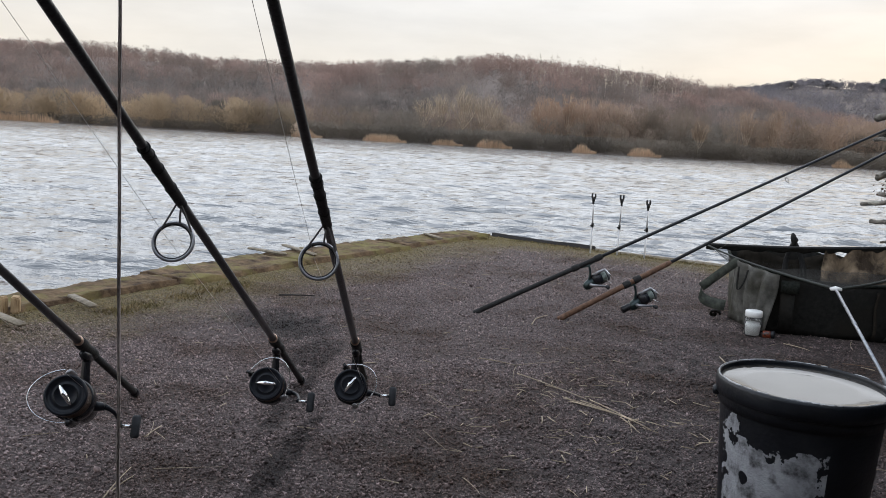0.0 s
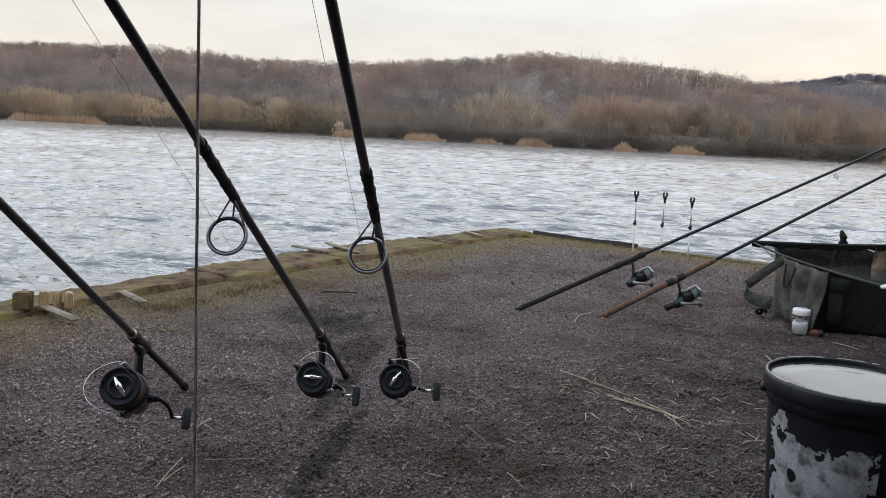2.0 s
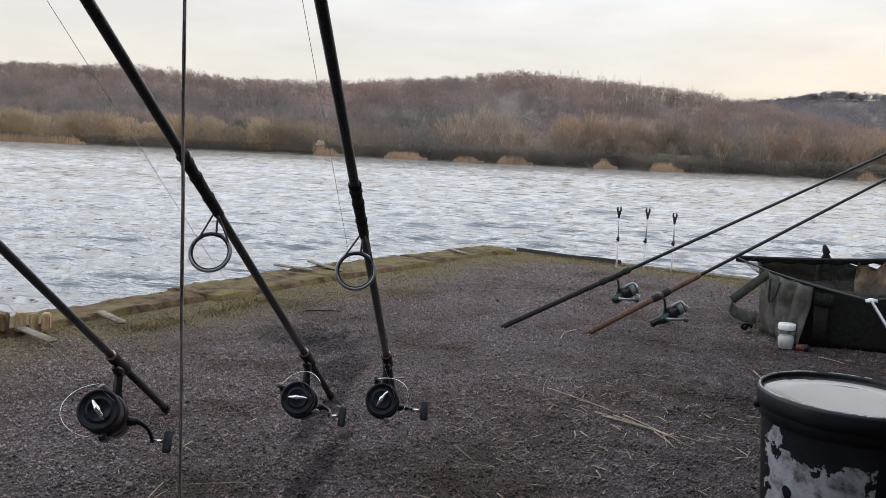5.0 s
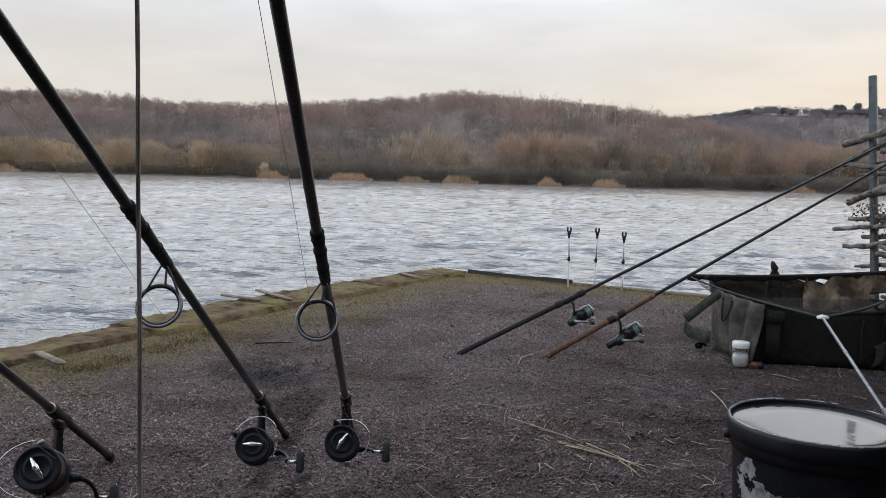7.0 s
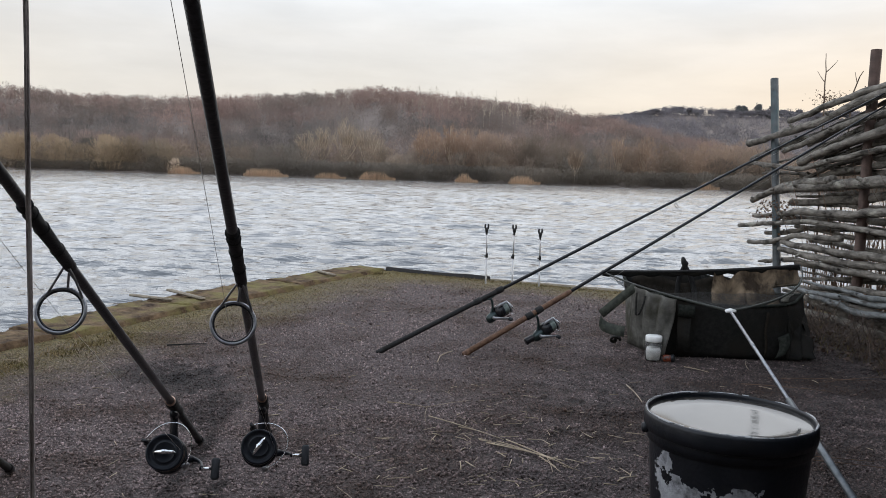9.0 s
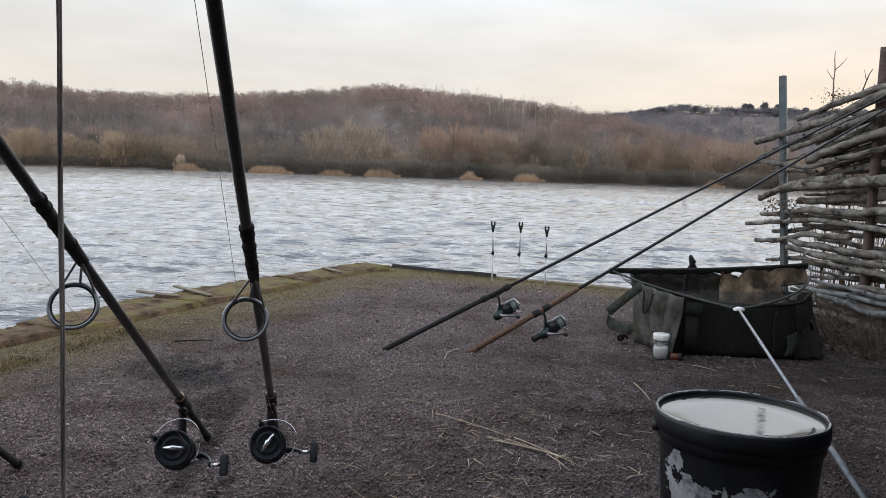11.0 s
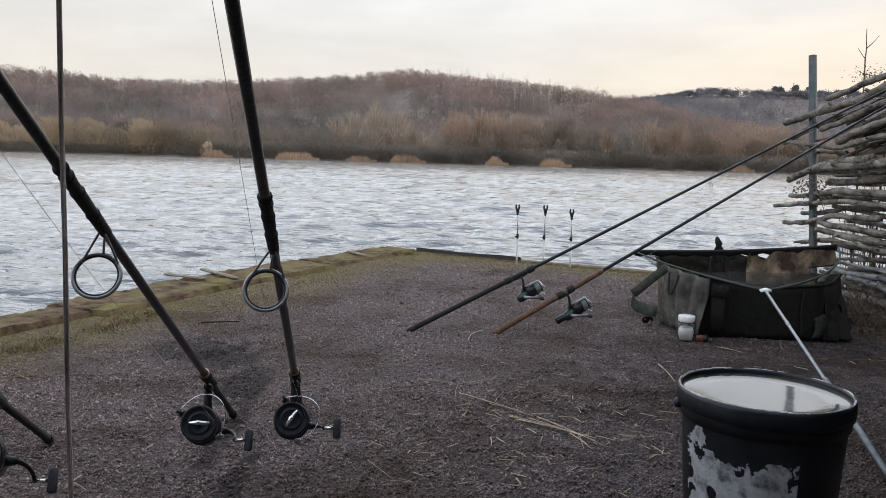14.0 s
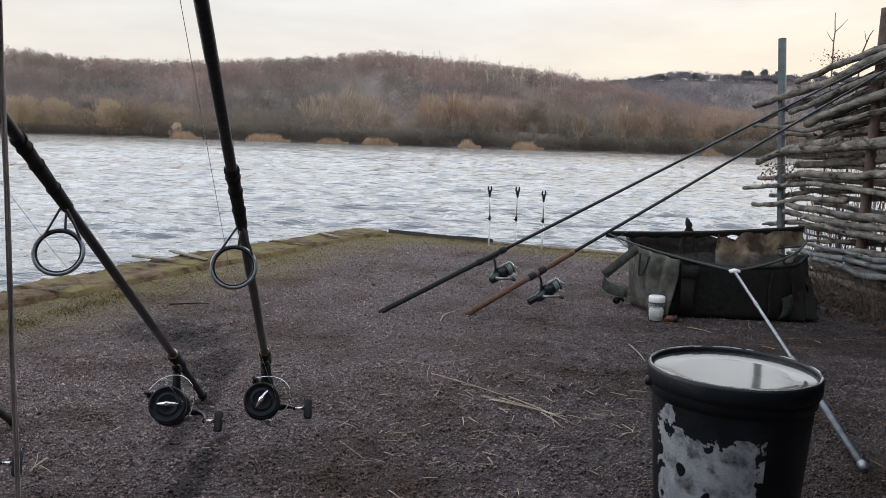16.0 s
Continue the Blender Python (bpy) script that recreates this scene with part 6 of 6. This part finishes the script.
def sapling(x, y, stem, twigs_, leaves, seed, label):
    """A thin stem through (y, z) places, with forked twigs, and a few withered leaves hung about it."""
    rnd = random.Random(seed)
    tree = thing("sapling", pose(x, y, 0), label, "sapling", "saplings")
    bm = bmesh.new()
    tube(bm, [Vector((0.004 * math.sin(b * 9), a - y, b)) for a, b in stem], [0.0062 - 0.0040 * i / (len(stem) - 1) for i in range(len(stem))], 6)
    part("trunk", bm, M_SAPLING, tree)
    for (a0, b0_), (a1, b1_) in twigs_:
        bm = bmesh.new()
        p, q = Vector((0, a0 - y, b0_)), Vector((rnd.uniform(-0.03, 0.03), a1 - y, b1_))
        tube(bm, bezier(p, p.lerp(q, 0.5) + Vector((0, 0, -0.008)), q, 6), [0.0030 - 0.0003 * k for k in range(7)], 5)
        part("branch", bm, M_SAPLING, tree)
    if leaves:
        v = []
        for k in range(leaves):
            c = Vector((rnd.gauss(0.0, 0.05), LEAFY - y + rnd.gauss(0, 0.042), LEAFZ + rnd.gauss(0, 0.022)))
            a_, b_ = [Vector((rnd.gauss(0, 1), rnd.gauss(0, 1), rnd.gauss(0, 1))).normalized() * rnd.uniform(0.005, 0.012) for _ in range(2)]
            a_, b_ = a_ * 0.6, b_ * 0.6
            v += [c - a_, c + b_, c + a_, c - b_]
        soup("leaves", v, np.arange(len(v)).reshape(-1, 4), M_LEAF, tree)
    return tree


LEAFY, LEAFZ = 4.78, 1.277
sapling(3.32, 4.85, [(4.85, 0.0), (4.83, 0.5), (4.86, 1.0), (4.854, 1.233), (4.870, 1.382), (4.867, 1.441), (4.882, 1.50), (4.887, 1.555)], (((4.870, 1.382), (4.936, 1.455)), ((4.867, 1.441), (4.738, 1.495))), 300, 3, "thin forked sapling with withered leaves behind the fence")
sapling(3.32, 4.56, [(4.60, 0.0), (4.58, 0.6), (4.56, 1.1), (4.551, 1.266), (4.507, 1.334), (4.485, 1.37), (4.453, 1.396)], (((4.507, 1.334), (4.510, 1.398)),), 0, 4, "thin bare sapling growing behind the fence")
rnd = random.Random(8)
v = []
for k in range(260):
    y_ = rnd.uniform(4.9, 5.45)
    c = Vector((3.2 + rnd.gauss(0, 0.03), y_, 0.66 - abs(rnd.gauss(0, 0.09))))
    p_, q_ = [Vector((rnd.gauss(0, 1), rnd.gauss(0, 1), rnd.gauss(0, 1))).normalized() * rnd.uniform(0.005, 0.012) for _ in range(2)]
    v += [c - p_, c + q_, c + p_, c - q_]
w = []
for k in range(900):
    c = Vector((rnd.uniform(2.72, 3.25), rnd.uniform(2.6, 4.3), 0.008 + rnd.uniform(0, 0.02)))
    p_, q_ = [Vector((rnd.gauss(0, 1), rnd.gauss(0, 1), rnd.gauss(0, 0.4))).normalized() * rnd.uniform(0.005, 0.016) for _ in range(2)]
    w += [c - p_, c + q_, c + p_, c - q_]
tagged(soup("leaf_litter", w, np.arange(len(w)).reshape(-1, 4), M_LITTER), "brown leaf litter at the foot of the fence", "leaves", kind="stuff")
tagged(soup("withered_leaves", v, np.arange(len(v)).reshape(-1, 4), M_LEAF), "withered bramble leaves hanging on the fence end", "leaves", kind="stuff")

# ---- moss and grass on the edging ----


def blades(name, places, n, spread, h, mat, label, seed):
    rng = np.random.RandomState(seed)
    c = np.array(places)[rng.randint(0, len(places), n)]
    base = np.concatenate([c + rng.normal(0, spread, (n, 2)), np.full((n, 1), 0.0)], 1)
    hh = h * rng.uniform(0.4, 1.2, n)
    az = rng.uniform(0, math.tau, n)
    side = np.stack([np.cos(az), np.sin(az), np.zeros(n)], -1) * 0.0022
    tip = base + np.stack([rng.normal(0, 0.6, n) * hh, rng.normal(0, 0.6, n) * hh, hh], -1)
    v = np.stack([base - side, base + side, tip], 1).reshape(-1, 3)
    return tagged(soup(name, v, np.arange(3 * n).reshape(-1, 3), mat), label, "grass", kind="stuff")


inner = [tuple(stand(0.27 + random.uniform(-0.03, 0.12) * (1 if i % 3 else 0.4), i * 0.035)[:2]) for i in range(130)]
blades("edge_grass", inner, 600, 0.08, 0.012, M_MOSS, "low moss and yellowed grass along the edging", 41)
clump = [(-0.65, 2.90), (-0.60, 3.02), (-0.52, 3.25), (-0.48, 3.42), (-0.42, 3.6), (0.55, 6.25), (0.62, 6.2)]
blades("grass_tuft", clump, 1700, 0.04, 0.020, M_MOSS, "green and brown grass tufts beside the edging", 42)
front = [tuple(stand(0.5 + i * 0.045, 0.05 + 0.06 * random.random())[:2]) for i in range(60)]
blades("edge_grass", front, 2600, 0.04, 0.014, M_MOSS, "thin moss along the water edge of the gravel", 43)

# ---- straw and twigs lying on the gravel ----


def stalk(p, q, r, mat=None, label="dry broken reed stalk lying on the gravel", lift=0.004):
    r *= 0.64
    p, q = Vector((*p, lift + r)), Vector((*q, lift + r))
    mid = (p + q) / 2 + Vector((random.uniform(-0.08, 0.08), random.uniform(-0.08, 0.08), 0)) * (q - p).length + Vector((0, 0, 0.004 * min(1.0, (q - p).length / 0.2)))
    bm = bmesh.new()
    tube(bm, bezier(p, mid, q, 8), [r * (1 - 0.05 * i) for i in range(9)], 6)
    tagged(part("straw_stalk", bm, mat or M_STRAW), label, "straw", "straw on the gravel")


for p, q, r in (((0.783, 2.614), (0.905, 2.562), 0.0030), ((0.905, 2.562), (1.055, 2.656), 0.0016), ((0.911, 2.555), (0.902, 2.414), 0.0016), ((0.914, 2.464), (1.12, 2.245), 0.0028), ((1.069, 2.214), (1.262, 2.071), 0.0032), ((1.10, 2.23), (1.25, 2.06), 0.0026), ((1.128, 2.243), (1.27, 2.02), 0.0030), ((1.05, 2.24), (1.20, 2.12), 0.0022), ((1.20, 2.11), (1.236, 1.992), 0.0020), ((1.22, 2.09), (1.215, 1.99), 0.0018), ((0.984, 2.055), (0.982, 1.995), 0.0030), ((1.65, 2.901), (1.641, 2.665), 0.0035), ((0.968, 3.213), (0.985, 3.33), 0.0040), ((0.985, 3.33), (1.042, 3.432), 0.0036), ((0.055, 1.74), (0.050, 1.66), 0.0025), ((0.058, 1.70), (0.10, 1.66), 0.0015), ((1.0, 2.36), (1.06, 2.32), 0.0022), ((1.02, 2.38), (1.03, 2.43), 0.0018), ((1.08, 2.42), (1.10, 2.46), 0.0022), ((0.119, 1.335), (0.101, 1.49), 0.0026), ((0.119, 1.367), (0.126, 1.45), 0.0024), ((0.054, 1.663), (0.024, 1.764), 0.0014), ((-0.214, 1.601), (-0.149, 1.643), 0.0014), ((0.149, 1.493), (0.294, 1.539), 0.0012), ((0.68, 1.873), (0.75, 1.754), 0.0012), ((0.874, 1.662), (0.906, 1.663), 0.0022), ((0.802, 1.598), (0.844, 1.519), 0.0014), ((0.982, 1.898), (1.074, 1.99), 0.0012), ((0.661, 2.169), (0.727, 2.072), 0.0012), ((1.973, 3.217), (2.044, 3.126), 0.003), ((2.285, 3.348), (2.23, 3.189), 0.0024)):
    stalk(p, q, r)
for p, q, r in (((1.80, 2.17), (2.12, 2.10), 0.0030), ((1.86, 2.13), (2.2, 2.02), 0.0025), ((1.78, 2.10), (1.84, 2.02), 0.0040), ((1.80, 1.98), (1.795, 1.90), 0.0035), ((1.93, 1.80), (1.94, 1.72), 0.0028), ((1.75, 1.62), (1.82, 1.60), 0.0022), ((2.1, 2.95), (2.4, 2.86), 0.0024), ((2.3, 3.05), (2.75, 3.02), 0.0026), ((2.45, 3.0), (2.8, 3.12), 0.0024), ((2.6, 2.75), (3.0, 2.82), 0.0030)):
    stalk(p, q, r, M_BRUSH, "dry brown stem lying on the gravel")
stalk((-0.159, 3.424), (-0.005, 3.467), 0.006, M_DARKWOOD, "dark wet twig lying on the gravel")
rng2 = random.Random(12)
for i in range(300):
    x, y = rng2.gauss(1.17, 0.28), rng2.gauss(2.10, 0.32)
    if i > 180:
        x, y = rng2.uniform(-0.4, 2.6), rng2.uniform(1.3, 4.5)
    if (x - 1.437) ** 2 + (y - 1.445) ** 2 < 0.03:
        continue
    a, l = rng2.uniform(0, math.tau), rng2.uniform(0.012, 0.055)
    stalk((x, y), (x + l * math.cos(a), y + l * math.sin(a)), rng2.uniform(0.0011, 0.0026), None, "short bit of broken straw on the gravel")

# ---- gravel: loose stones over the stand ----


def stones(name, n, x0, x1, y0, y1, size, seed, label):
    rng = np.random.RandomState(seed)
    ico = np.array([(1, 0, 0), (-1, 0, 0), (0, 1, 0), (0, -1, 0), (0, 0, 1), (0, 0, -1)], float)
    tri = np.array([(0, 2, 4), (2, 1, 4), (1, 3, 4), (3, 0, 4), (2, 0, 5), (1, 2, 5), (3, 1, 5), (0, 3, 5)])
    x, y = rng.uniform(x0, x1, n), rng.uniform(y0, y1, n)
    # keep to the gravel, inside the edging
    rx, ry = x - CORNER.x, y - CORNER.y
    a = (rx * -0.912 + 0.41 * ry) / -0.996
    b = (ry * 0.874 + 0.486 * rx) / -0.996
    keep = (a > 0.26) & (b > 0.03)
    x, y = x[keep], y[keep]
    n = len(x)
    r = size * np.exp(rng.normal(0, 0.30, n))
    sc = np.stack([r * rng.uniform(0.9, 1.4, n), r * rng.uniform(0.8, 1.15, n), r * rng.uniform(0.7, 1.1, n)], -1)
    shape = ico[None] * sc[:, None] * rng.uniform(0.8, 1.2, (n, 6, 1)) + rng.normal(0, 0.15, (n, 6, 3)) * sc[:, None]
    az = rng.uniform(0, math.tau, n)
    c, s = np.cos(az)[:, None], np.sin(az)[:, None]
    tilt = rng.normal(0, 0.35, n)[:, None]
    sx, sy, sz = shape[..., 0], shape[..., 1], shape[..., 2]
    sz = sz + sx * tilt
    z = 0.0 + rng.uniform(-0.05, 1.1, n) * sc[:, 2] + np.array([ground_height(p, q) for p, q in zip(x, y)])
    v = np.stack([sx * c - sy * s + x[:, None], sx * s + sy * c + y[:, None], sz + z[:, None]], -1).reshape(-1, 3)
    f = (np.arange(n)[:, None, None] * 6 + tri[None]).reshape(-1, 3)
    return tagged(soup(name, v, f, M_STONE, smooth=True), label, "gravel", kind="stuff")


stones("gravel", 92000, -1.05, 2.55, 1.15, 2.6, 0.0025, 61, "loose dark grey angular gravel")
stones("gravel", 48000, -1.05, 3.15, 2.6, 4.3, 0.0027, 62, "loose dark grey angular gravel")
stones("gravel", 16000, -0.6, 3.1, 4.3, 6.6, 0.0038, 63, "loose dark grey angular gravel")
